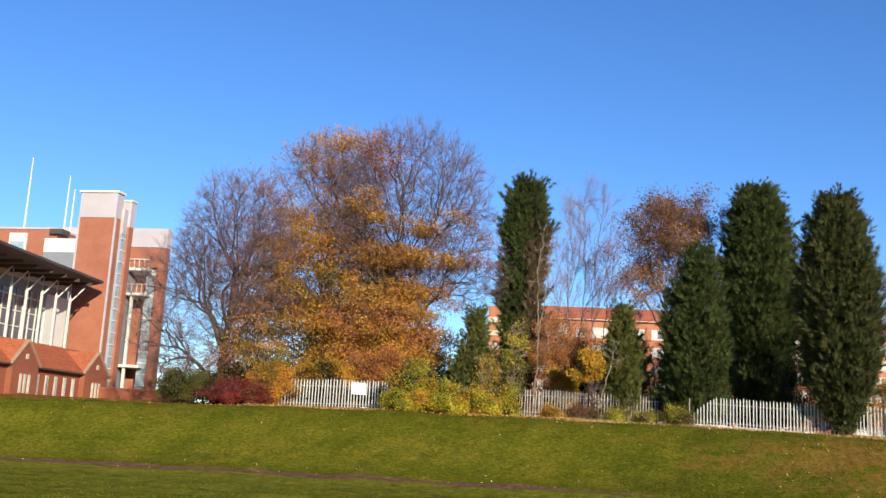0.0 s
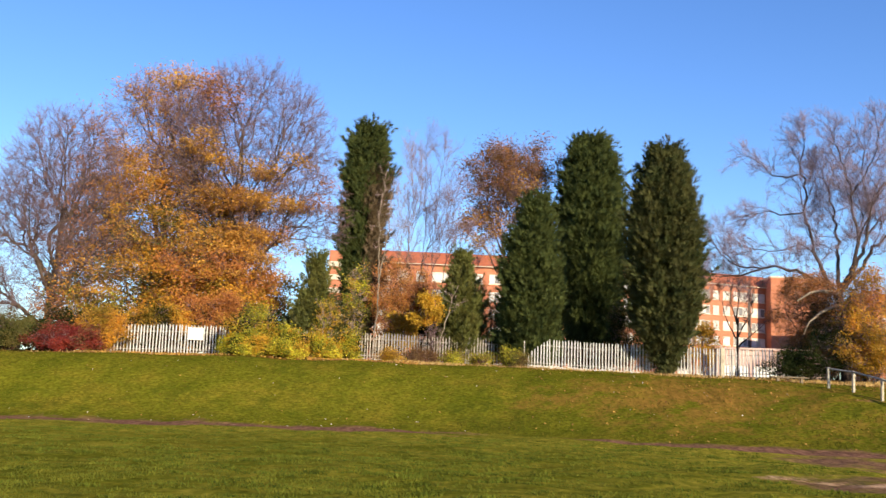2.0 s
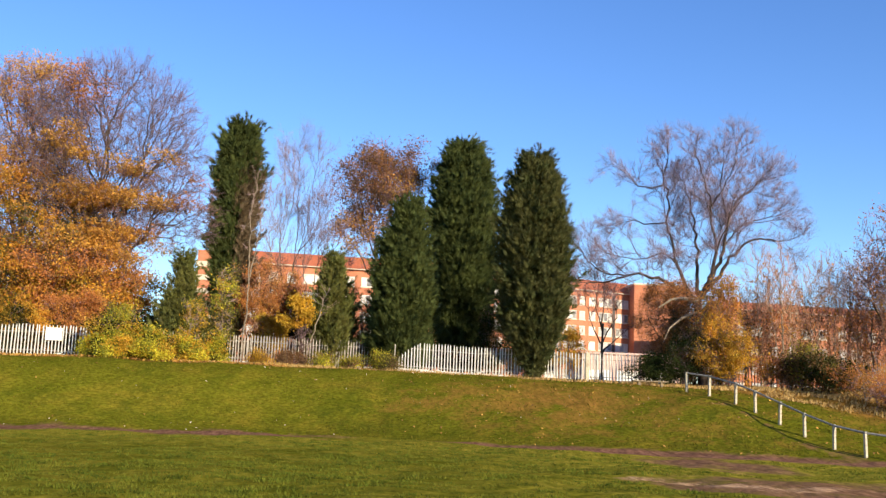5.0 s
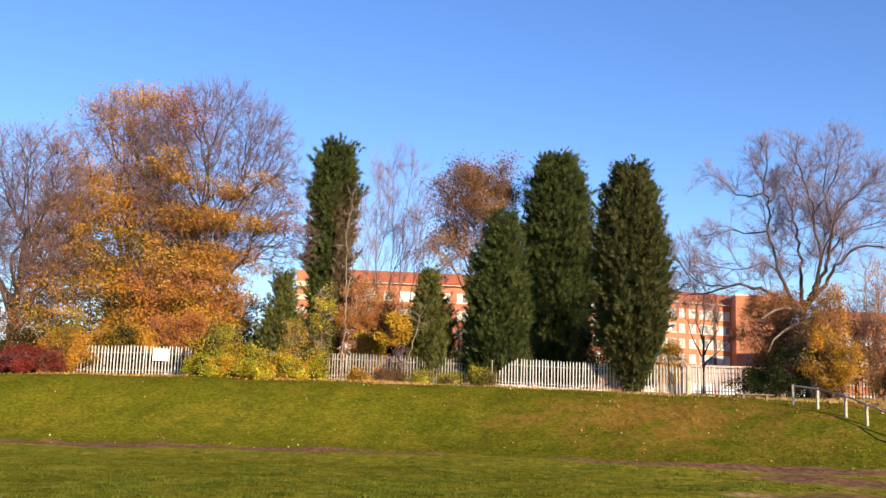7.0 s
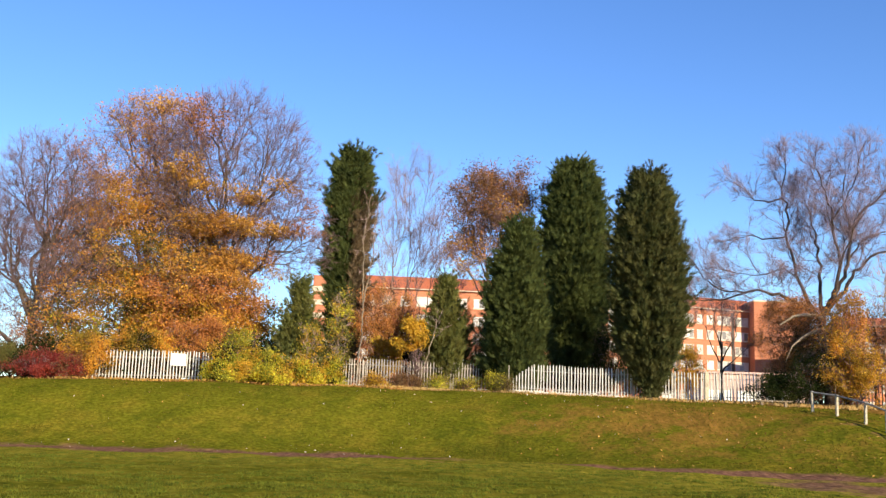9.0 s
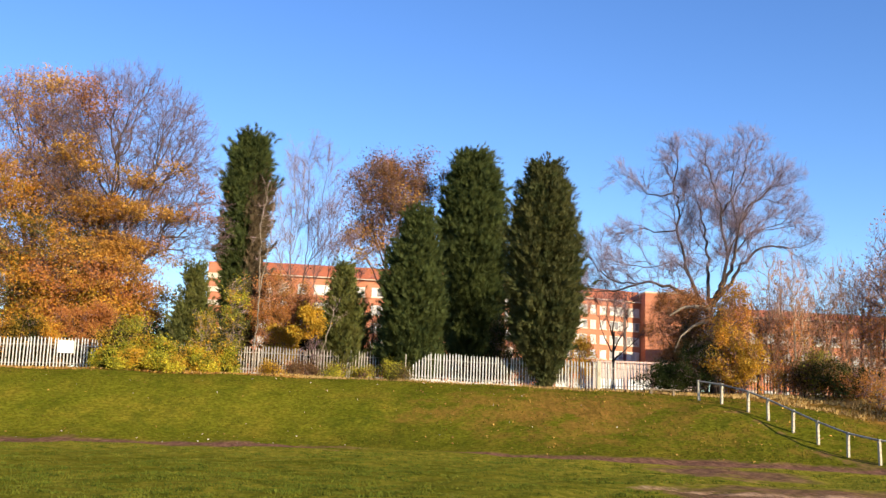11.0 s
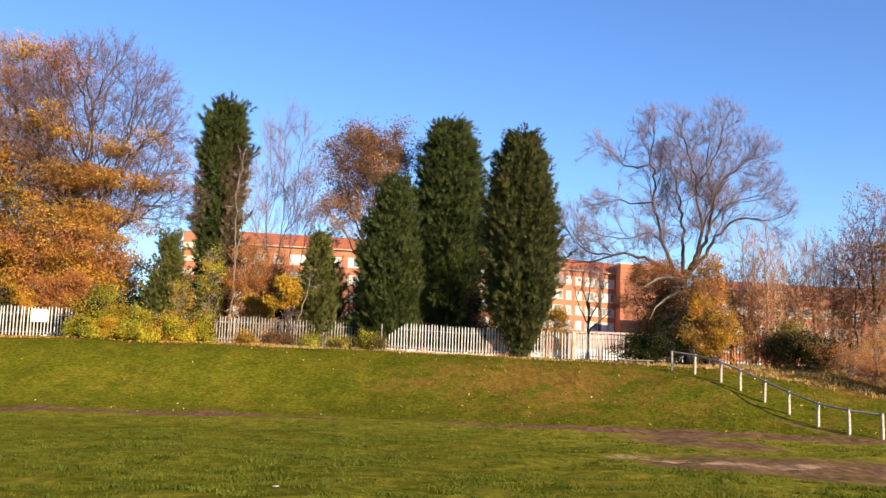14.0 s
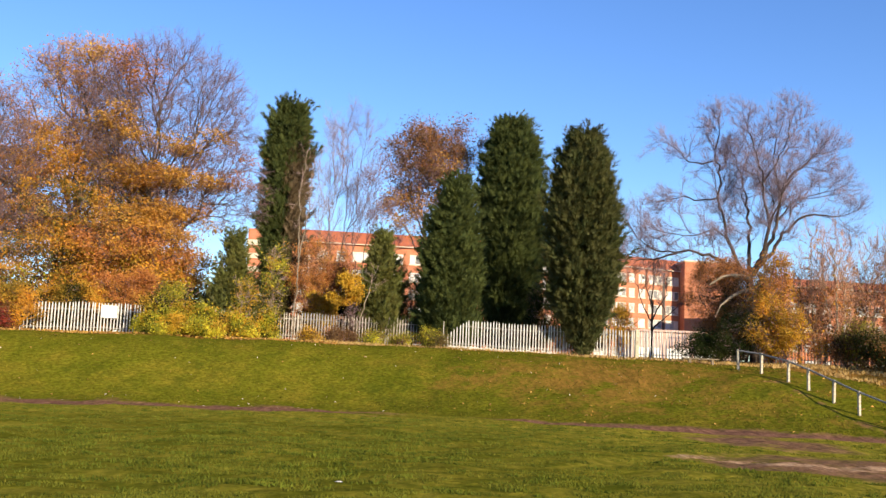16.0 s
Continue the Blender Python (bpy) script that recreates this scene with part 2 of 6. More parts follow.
def bm_tube(bm, a, b, r, sides=8, r2=None):
    a, b = Vector(a), Vector(b)
    m = Matrix.Translation((a + b) / 2) @ (b - a).to_track_quat("Z", "Y").to_matrix().to_4x4()
    bmesh.ops.create_cone(bm, cap_ends=True, segments=sides, radius1=r, radius2=r if r2 is None else r2, depth=(b - a).length, matrix=m)


def bm_prism(bm, outline, axis, lo, hi):
    """A flat outline of (u, v) pushed along an axis: 'x' takes (y, z), 'y' takes (x, z)."""
    put = (lambda u, v, w: (w, u, v)) if axis == "x" else (lambda u, v, w: (u, w, v))
    a = [bm.verts.new(put(u, v, lo)) for u, v in outline]
    b = [bm.verts.new(put(u, v, hi)) for u, v in outline]
    bm.faces.new(a), bm.faces.new(list(reversed(b)))
    for i in range(len(a)):
        j = (i + 1) % len(a)
        bm.faces.new((a[i], b[i], b[j], a[j]))
    bmesh.ops.recalc_face_normals(bm, faces=bm.faces)


def to_mesh(name, bm, mat):
    me = bpy.data.meshes.new(name)
    bm.to_mesh(me)
    bm.free()
    me.materials.append(mat)
    return me


def part(name, bm, mat, parent, label="", at=None):
    """Links a bmesh, or a mesh that is ready, as one object under a thing or a part."""
    me = bm if isinstance(bm, bpy.types.Mesh) else to_mesh(name, bm, mat)
    ob = new(name, me)
    ob.parent = parent
    if at is not None:
        ob.location = at
    if label:
        ob["label"] = label
    return ob


def box_part(name, x0, x1, y0, y1, z0, z1, mat, parent, label="", bevel=0.0):
    bm = bmesh.new()
    bm_box(bm, x0, x1, y0, y1, z0, z1, bevel)
    return part(name, bm, mat, parent, label)


def thing(name, label, category, at=(0, 0, 0), group="", kind=""):
    ob = new(name)
    ob.location = at
    ob.empty_display_size = 0.5
    return tagged(ob, label, category, group, kind)


# ---- the ground: a field, a grass bank, and the level above it ----
def ease(s):
    s = np.clip(s, 0, 1)
    return s * s * (3 - 2 * s)


def foot_y(x):
    return np.interp(x, [-60, -28, -18, -8, -2, 2, 6, 10, 15, 20, 24, 60], [37.0, 42.0, 44.2, 45.4, 45.4, 44.0, 41.6, 39.6, 37.2, 35.5, 34.8, 34.0])


def crest_y(x):
    return np.interp(x, [-60, -32, -25, -15, 5, 12, 17, 24, 32, 60], [44.0, 48.5, 52.2, 55.2, 56.2, 54.5, 52.0, 50.5, 49.5, 49.0])


def crest_z(x):
    return np.interp(x, [-60, -32, -25, -15, 5, 17, 60], [2.7, 2.8, 3.0, 3.25, 3.2, 2.9, 2.9])


def height(x, y):
    x, y = np.asarray(x, dtype=float), np.asarray(y, dtype=float)
    f, c, top = foot_y(x), crest_y(x), crest_z(x)
    z = top * ease((y - f) / (c - f)) ** 0.95
    z = z + np.interp(y - c, [0, 5, 12, 40], [0, 0.16, 0.5, 1.2])
    lumps = 0.05 * np.sin(x * 0.9 + 1.3 * np.sin(y * 0.35)) * np.sin(y * 0.7 + 0.8) + 0.03 * np.sin(x * 2.3 + y * 1.1) * np.sin(y * 1.9 - x * 0.4)
    z = z + 0.2 * np.exp(-(((x - 17.8) / 3.0) ** 2) - ((y - 45.2) / 2.2) ** 2)
    return z + lumps * np.clip(1.3 - np.abs(y - 35) / 60, 0, 1)


def spread(lo, hi, step, far, k=1.35):
    mid = np.arange(lo, hi + step / 2, step)
    out, d = [], step
    while not out or out[-1] < far:
        d *= k
        out.append((out[-1] if out else 0) + d)
    out = np.array(out)
    return np.concatenate([lo - out[::-1], mid, hi + out])


def grid_mesh(xs, ys):
    X, Y = np.meshgrid(xs, ys)
    V = np.stack([X, Y, height(X, Y)], -1).reshape(-1, 3)
    nx, ny = len(xs), len(ys)
    i = (np.arange(ny - 1)[:, None] * nx + np.arange(nx - 1)[None]).ravel()
    return V, np.stack([i, i + 1, i + nx + 1, i + nx], -1)


def track_mask(x, y):
    """Worn earth: the trodden line at the foot of the bank, and the bare ground by the rail's lower end."""
    d = y - (foot_y(x) - np.interp(x, [-2, 6], [1.3, -0.2]))
    left = np.exp(-((d / 2.1) ** 4)) * np.clip((1.5 - x) / 3.5, 0, 1)
    w = np.interp(x, [3, 8, 14, 20], [0.8, 1.1, 1.8, 1.7])
    right = np.exp(-((d / w) ** 4)) * np.clip((x - 2.5) / 3.0, 0, 1)
    mid = np.interp(x, [7, 8, 11, 15, 25], [24.8, 23.4, 22.4, 20.6, 20.6])
    bare = np.exp(-(((y - mid) / np.interp(x, [7, 8, 11, 15], [0.7, 2.3, 4.6, 5.4])) ** 4)) * np.clip((x - 6.3) / 1.5, 0, 1) * 0.85
    joint = 0.9 * np.exp(-(((x - 12.2) / 2.0) ** 4) - ((y - 33.0) / 4.6) ** 4)
    under = np.interp(y, [36.7, 39.2, 42.7, 45.5, 48.8], [20.45, 19.05, 18.4, 17.6, 16.7])
    rail = np.exp(-(((x - under) / 0.5) ** 4)) * np.clip((y - 36) / 1.0, 0, 1) * np.clip((47.5 - y) / 2, 0, 1) * 0.5
    return np.clip(np.maximum.reduce([left, right, bare, joint, rail]), 0, 1)


def rough_side(x, y):
    """The unmown ground beyond the handrail, under the thicket."""
    return ease((y - np.interp(x, [15.0, 17.8, 20.7, 23.1, 24.9, 32.0], [56.0, 50.0, 46.0, 43.1, 41.2, 36.5])) / 1.5) * (x > 15.0)


def leaf_mask(x, y):
    """Fallen leaves and dry grass along the top of the bank and by the far trees."""
    c = crest_y(x)
    top = np.exp(-((y - c - 1.0) / 1.5) ** 2)
    right = rough_side(x, y)
    worn = 0.45 * np.exp(-(((x - 4.0) / 2.8) ** 2 + ((y - 49.5) / 3.0) ** 2)) + 0.42 * np.exp(-(((x - 11.0) / 4.2) ** 2 + ((y - 48.2) / 3.6) ** 2))
    worn = worn + 0.38 * ease((x - 3.0) / 6.0) * ease((y - foot_y(x) - 1.0) / 3.0)
    return np.clip(np.maximum.reduce([top, right, worn, (y > c + 3) * 0.9]), 0, 1)


def dry_mask(x, y):
    """Thin yellowing turf on the field, most of it just below the bank."""
    return np.clip(0.5 + 0.4 * np.exp(-(((y - foot_y(x) + 5.0) / 5.0) ** 2)), 0, 1) * (y < foot_y(x) + 0.5) + 0.3 * ease((x - 2.0) / 8.0) * (y < foot_y(x))


def sand_mask(x, y):
    """A pale gritty streak along the near edge of the bare ground."""
    mid = np.interp(x, [6.5, 8.0, 9.0, 10.5, 14.0, 15.0, 22.0], [25.4, 24.9, 23.5, 22.4, 24.0, 24.6, 24.0])
    half = np.interp(x, [6.5, 8.0, 9.3, 10.5, 12.0, 14.0, 16.0], [0.4, 0.8, 1.4, 1.0, 0.2, 0.35, 0.8])
    return np.exp(-(((y - mid) / half) ** 2)) * np.clip((x - 6.2) / 1.5, 0, 1) * np.interp(x, [10.5, 12.0, 14.0, 15.0], [0.68, 0.4, 0.4, 0.62])


xs, ys = spread(-42, 36, 0.4, 3200), spread(8, 64, 0.35, 3200)
V, Q = grid_mesh(xs, ys)
GRASS = material("grass_and_earth", [(0.088, 0.094, 0.007), (0.128, 0.121, 0.01), (0.178, 0.14, 0.014)], 0.45, 0.95, bump=0.4, fine=6.0, gloss=0.0)
nt = GRASS.node_tree
for node in nt.nodes:
    if node.type == "BUMP":
        node.inputs["Distance"].default_value = 0.035
base = nt.nodes["Principled BSDF"].inputs["Base Color"].links[0].from_socket
rag = nt.nodes.new("ShaderNodeTexNoise")
rag.inputs["Scale"].default_value, rag.inputs["Detail"].default_value, rag.inputs["Roughness"].default_value = 0.55, 9.0, 0.75
rco = nt.nodes.new("ShaderNodeTexCoord")
nt.links.new(rco.outputs["Object"], rag.inputs["Vector"])
gritty = nt.nodes.new("ShaderNodeTexNoise")
gritty.inputs["Scale"].default_value, gritty.inputs["Detail"].default_value, gritty.inputs["Roughness"].default_value = 2.5, 8.0, 0.8
flat_map = nt.nodes.new("ShaderNodeMapping")
flat_map.inputs["Scale"].default_value = (1.5, 0.4, 1.0)
nt.links.new(rco.outputs["Object"], flat_map.inputs["Vector"])
nt.links.new(flat_map.outputs["Vector"], gritty.inputs["Vector"])
grit = nt.nodes.new("ShaderNodeMapRange")
grit.inputs["From Min"].default_value, grit.inputs["From Max"].default_value = 0.41, 0.6
nt.links.new(gritty.outputs["Fac"], grit.inputs["Value"])
# tussocks: dark green tufts a hand high, drawn out across the slope, with relief of their own and their shadow sides
# put into the colour
tuss = nt.nodes.new("ShaderNodeTexNoise")
tuss.inputs["Scale"].default_value, tuss.inputs["Detail"].default_value, tuss.inputs["Roughness"].default_value = 1.5, 5.0, 0.6
tuss_map = nt.nodes.new("ShaderNodeMapping")
tuss_map.inputs["Scale"].default_value = (1.0, 0.85, 1.0)
nt.links.new(rco.outputs["Object"], tuss_map.inputs["Vector"])
nt.links.new(tuss_map.outputs["Vector"], tuss.inputs["Vector"])
tuft = nt.nodes.new("ShaderNodeMapRange")
tuft.inputs["From Min"].default_value, tuft.inputs["From Max"].default_value = 0.47, 0.62
tuft.inputs["To Max"].default_value = 0.5
nt.links.new(tuss.outputs["Fac"], tuft.inputs["Value"])
broad = nt.nodes.new("ShaderNodeTexNoise")
broad.inputs["Scale"].default_value, broad.inputs["Detail"].default_value = 0.16, 4.0
nt.links.new(rco.outputs["Object"], broad.inputs["Vector"])
patch = nt.nodes.new("ShaderNodeMapRange")
patch.inputs["From Min"].default_value, patch.inputs["From Max"].default_value = 0.38, 0.6
nt.links.new(broad.outputs["Fac"], patch.inputs["Value"])
tuft_fac = nt.nodes.new("ShaderNodeMath")
tuft_fac.operation = "MULTIPLY"
nt.links.new(tuft.outputs[0], tuft_fac.inputs[0])
nt.links.new(patch.outputs[0], tuft_fac.inputs[1])
swell = nt.nodes.new("ShaderNodeBump")
swell.inputs["Strength"].default_value, swell.inputs["Distance"].default_value = 0.7, 0.16
nt.links.new(tuss.outputs["Fac"], swell.inputs["Height"])
for node in nt.nodes:
    if node.type == "BUMP" and node != swell:
        nt.links.new(swell.outputs["Normal"], node.inputs["Normal"])
for attr, dark, pale in (("dry", (0.18, 0.165, 0.014), (0.38, 0.29, 0.036)), ("leaves", (0.165, 0.09, 0.018), (0.34, 0.17, 0.036)), ("earth", (0.14, 0.066, 0.041), (0.32, 0.158, 0.092)), ("sand", (0.22, 0.1, 0.045), (0.95, 0.6, 0.32))):
    at_node = nt.nodes.new("ShaderNodeAttribute")
    at_node.attribute_name = attr
    tone = nt.nodes.new("ShaderNodeMixRGB")
    tone.inputs["Color1"].default_value, tone.inputs["Color2"].default_value = (*dark, 1), (*pale, 1)
    nt.links.new(grit.outputs[0], tone.inputs["Fac"])
    edge = nt.nodes.new("ShaderNodeMath")
    edge.operation = "MULTIPLY_ADD"
    edge.inputs[1].default_value, edge.inputs[2].default_value = 1.0, -0.5
    nt.links.new(rag.outputs["Fac"], edge.inputs[0])
    plus = nt.nodes.new("ShaderNodeMath")
    plus.operation = "MULTIPLY_ADD"
    plus.inputs[1].default_value = 3.4
    nt.links.new(edge.outputs[0], plus.inputs[0])
    nt.links.new(at_node.outputs["Fac"], plus.inputs[2])
    cut = nt.nodes.new("ShaderNodeMapRange")
    cut.inputs["From Min"].default_value, cut.inputs["From Max"].default_value = 0.35, 0.85
    cut.clamp = True
    nt.links.new(plus.outputs[0], cut.inputs["Value"])
    gate = nt.nodes.new("ShaderNodeMath")
    gate.operation = "MULTIPLY"
    nt.links.new(cut.outputs[0], gate.inputs[0])
    nt.links.new(at_node.outputs["Fac"], gate.inputs[1])
    root = nt.nodes.new("ShaderNodeMath")
    root.operation = "POWER"
    root.inputs[1].default_value = 0.6
    nt.links.new(gate.outputs[0], root.inputs[0])
    mix = nt.nodes.new("ShaderNodeMixRGB")
    nt.links.new(root.outputs[0], mix.inputs["Fac"])
    nt.links.new(base, mix.inputs["Color1"])
    nt.links.new(tone.outputs["Color"], mix.inputs["Color2"])
    base = mix.outputs["Color"]
    if attr == "dry":
        turf = base
# dark tone over the turf, for the tufts and their shadow sides
green = nt.nodes.new("ShaderNodeMixRGB")
green.inputs["Color2"].default_value = (0.045, 0.06, 0.007, 1)
nt.links.new(tuft_fac.outputs[0], green.inputs["Fac"])
nt.links.new(turf, green.inputs["Color1"])
for link in list(turf.links):
    if link.to_node != green:
        nt.links.new(green.outputs["Color"], link.to_socket)
nt.links.new(base, nt.nodes["Principled BSDF"].inputs["Base Color"])
ground_mesh = mesh_np("ground", V, [Q], GRASS, smooth=True)
for attr, mask in (("dry", dry_mask), ("leaves", leaf_mask), ("earth", track_mask), ("sand", sand_mask)):
    ground_mesh.attributes.new(attr, "FLOAT", "POINT").data.foreach_set("value", mask(V[:, 0], V[:, 1]).astype(np.float32))
tagged(new("ground", ground_mesh), "grass field with a worn earth track below a mown grass bank", "ground", kind="structure")


# ---- trees ----
def unit(v):
    return v / np.maximum(np.linalg.norm(v, axis=-1, keepdims=True), 1e-9)


def tubes(a, b, ra, rb, sides):
    """Prisms from points a to points b with their radii."""
    d = unit(b - a)
    a, b = a - d * (ra * 0.45)[:, None], b + d * (rb * 0.45)[:, None]
    ref = np.where(np.abs(d[:, 2:3]) > 0.9, np.array([[1.0, 0, 0]]), np.array([[0, 0, 1.0]]))
    u = unit(np.cross(d, ref))
    v = np.cross(d, u)
    ang = np.arange(sides) * 2 * np.pi / sides
    ring = np.cos(ang)[None, :, None] * u[:, None] + np.sin(ang)[None, :, None] * v[:, None]
    lo, hi = a[:, None] + ring * ra[:, None, None], b[:, None] + ring * rb[:, None, None]
    V = np.concatenate([lo, hi], 1).reshape(-1, 3)
    k = np.arange(sides)
    q = np.stack([k, (k + 1) % sides, (k + 1) % sides + sides, k + sides], -1)
    return V, (np.arange(len(a))[:, None, None] * 2 * sides + q[None]).reshape(-1, 4)


def ribbons(rng, a, b, ra, rb):
    """Slivers for the finest twigs."""
    s = unit(np.cross(b - a, rng.normal(size=a.shape)))
    V = np.stack([a - s * ra[:, None], a + s * ra[:, None], b + s * rb[:, None], b - s * rb[:, None]], 1).reshape(-1, 3)
    return V, np.arange(len(a) * 4).reshape(-1, 4)


def joined(pieces):
    V, F, n = [], [], 0
    for v, f in pieces:
        V.append(v), F.append(f + n)
        n += len(v)
    return np.concatenate(V), np.concatenate(F)


def grow(rng, stems, blobs, count, step=0.55, reach=4.5, kill=1.0, rise=0.12, wander=0.25, turns=130):
    """Limbs that grow from the stems towards points scattered in the crown's blobs (centre, radii, share)."""
    pos, par, girth = [], [], []
    for number, line in enumerate(stems):
        line = [np.array(p, dtype=float) for p in line]
        last = -1
        for i in range(len(line) - 1):
            m = max(1, int(np.linalg.norm(line[i + 1] - line[i]) / step))
            for k in range(m + (i == len(line) - 2)):
                p = line[i] + (line[i + 1] - line[i]) * k / m
                if last >= 0:
                    p = p + rng.normal(0, 0.05, 3) * (1, 1, 0)
                pos.append(p), par.append(last), girth.append((0.5 if number else 1.0) * (1 - (i + k / m) / len(line)))
                last = len(pos) - 1
    share = np.array([b[2] for b in blobs], dtype=float)
    pts = []
    for (c, r, _), m in zip(blobs, (count * share / share.sum()).astype(int)):
        d = unit(rng.normal(size=(m, 3))) * rng.random((m, 1)) ** (1 / 2.4)
        pts.append(np.array(c) + d * np.array(r))
    pts = np.concatenate(pts)
    pos = [np.array(p) for p in pos]
    P = np.array(pos)
    stuck = np.zeros(len(pts), dtype=int)
    near = np.full(len(pts), 1e9)
    who = np.zeros(len(pts), dtype=int)
    for lo in range(0, len(P), 64):
        d = np.linalg.norm(pts[:, None] - P[None, lo:lo + 64], axis=2)
        j = d.argmin(1)
        better = d[np.arange(len(pts)), j] < near
        near[better], who[better] = d[np.arange(len(pts)), j][better], j[better] + lo
    for turn in range(turns):
        pull = near < (reach if turn > 12 else 30.0)
        if not pull.any():
            break
        ids, inv = np.unique(who[pull], return_inverse=True)
        acc = np.zeros((len(ids), 3))
        np.add.at(acc, inv, unit(pts[pull] - P[who[pull]]))
        go = unit(unit(acc) + rng.normal(0, wander, acc.shape) + np.array([0, 0, rise]))
        newp = P[ids] + go * step
        base_n = len(P)
        before = near.copy()
        P = np.concatenate([P, newp])
        par.extend(ids.tolist())
        for lo in range(0, len(newp), 64):
            d = np.linalg.norm(pts[:, None] - newp[None, lo:lo + 64], axis=2)
            j = d.argmin(1)
            dm = d[np.arange(len(pts)), j]
            better = dm < near
            near[better], who[better] = dm[better], j[better] + base_n + lo
        stuck = np.where(pull & (before - near < 0.02), stuck + 1, 0)
        live = (near > kill) & (stuck < 3)
        pts, near, who, stuck = pts[live], near[live], who[live], stuck[live]
    return P, np.array(par), girth


def fan(rng, stems, blobs, count, fork, wiggle=0.06, shell=3.6):
    """Limbs that part again and again from the trunk towards points in the crown's blobs: a radiating head. fork: lowest and highest height of a limb's foot."""
    share = np.array([b[2] for b in blobs], dtype=float)
    ends = []
    for (c, r, _), m in zip(blobs, (count * share / share.sum()).astype(int)):
        ends.append(np.array(c) + unit(rng.normal(size=(m, 3))) * rng.random((m, 1)) ** (1 / shell) * np.array(r))
    ends = np.concatenate(ends)
    ends = ends[ends[:, 2] > 0.5]
    pos, par, girth = [], [], []
    line = [np.array(p, dtype=float) for p in stems[0]]
    for i in range(len(line) - 1):
        m = max(1, int(np.linalg.norm(line[i + 1] - line[i]) / 0.4))
        for k in range(m):
            pos.append(line[i] + (line[i + 1] - line[i]) * k / m)
            par.append(len(pos) - 2)
            girth.append(1 - 0.7 * (i + k / m) / len(line))
    trunk_n = len(pos)

    def limb(at, goal, bow):
        """Adds a gently bowed limb and returns its last point."""
        a, L = pos[at], np.linalg.norm(goal - pos[at])
        m = max(1, int(L / 0.5))
        side = rng.normal(0, wiggle * L, 3)
        for k in range(1, m + 1):
            f = k / m
            p = a + (goal - a) * f + (side + np.array([0, 0, bow * L])) * np.sin(np.pi * f) + (rng.normal(0, 0.035, 3) if k < m else 0)
            pos.append(p), par.append(at)
            at = len(pos) - 1
        return at

    def part_ways(at, group, level):
        if len(group) <= 2:
            for g in group:
                limb(at, g, 0.03)
            return
        k = 3 if level < 2 and len(group) > 12 else 2
        c = group[rng.choice(len(group), k, replace=False)]
        for _ in range(5):
            who = np.linalg.norm(group[:, None] - c[None], axis=2).argmin(1)
            c = np.array([group[who == j].mean(0) if (who == j).any() else c[j] for j in range(k)])
        for j in range(k):
            mine = group[who == j]
            if not len(mine):
                continue
            goal = pos[at] + (mine.mean(0) - pos[at]) * rng.uniform(0.36, 0.5) if len(mine) > 1 else mine[0]
            part_ways(limb(at, goal, 0.05), mine, level + 1)

    first = 9
    c = ends[rng.choice(len(ends), first, replace=False)]
    for _ in range(6):
        who = np.linalg.norm(ends[:, None] - c[None], axis=2).argmin(1)
        c = np.array([ends[who == j].mean(0) if (who == j).any() else c[j] for j in range(first)])
    zs = np.array([p[2] for p in pos[:trunk_n]])
    order = np.argsort(np.argsort(c[:, 2])) / (first - 1)
    for j in range(first):
        mine = ends[who == j]
        if len(mine):
            at = int(np.abs(zs - (fork[0] + (fork[1] - fork[0]) * order[j])).argmin())
            goal = pos[at] + (mine.mean(0) - pos[at]) * 0.42
            goal[2] += 0.3
            part_ways(limb(at, goal, 0.06), mine, 0)
    return np.array(pos), np.array(par), girth


def along(line, step):
    """A smooth line through the given points, in even steps."""
    p = np.array([line[0], *line, line[-1]], dtype=float)
    out = []
    for i in range(1, len(p) - 2):
        m = max(1, int(np.linalg.norm(p[i + 1] - p[i]) / step))
        for f in np.arange(m) / m:
            out.append(0.5 * (2 * p[i] + (p[i + 1] - p[i - 1]) * f + (2 * p[i - 1] - 5 * p[i] + 4 * p[i + 1] - p[i + 2]) * f ** 2 + (3 * p[i] - p[i - 1] - 3 * p[i + 1] + p[i + 2]) * f ** 3))
    return out + [p[-1]]


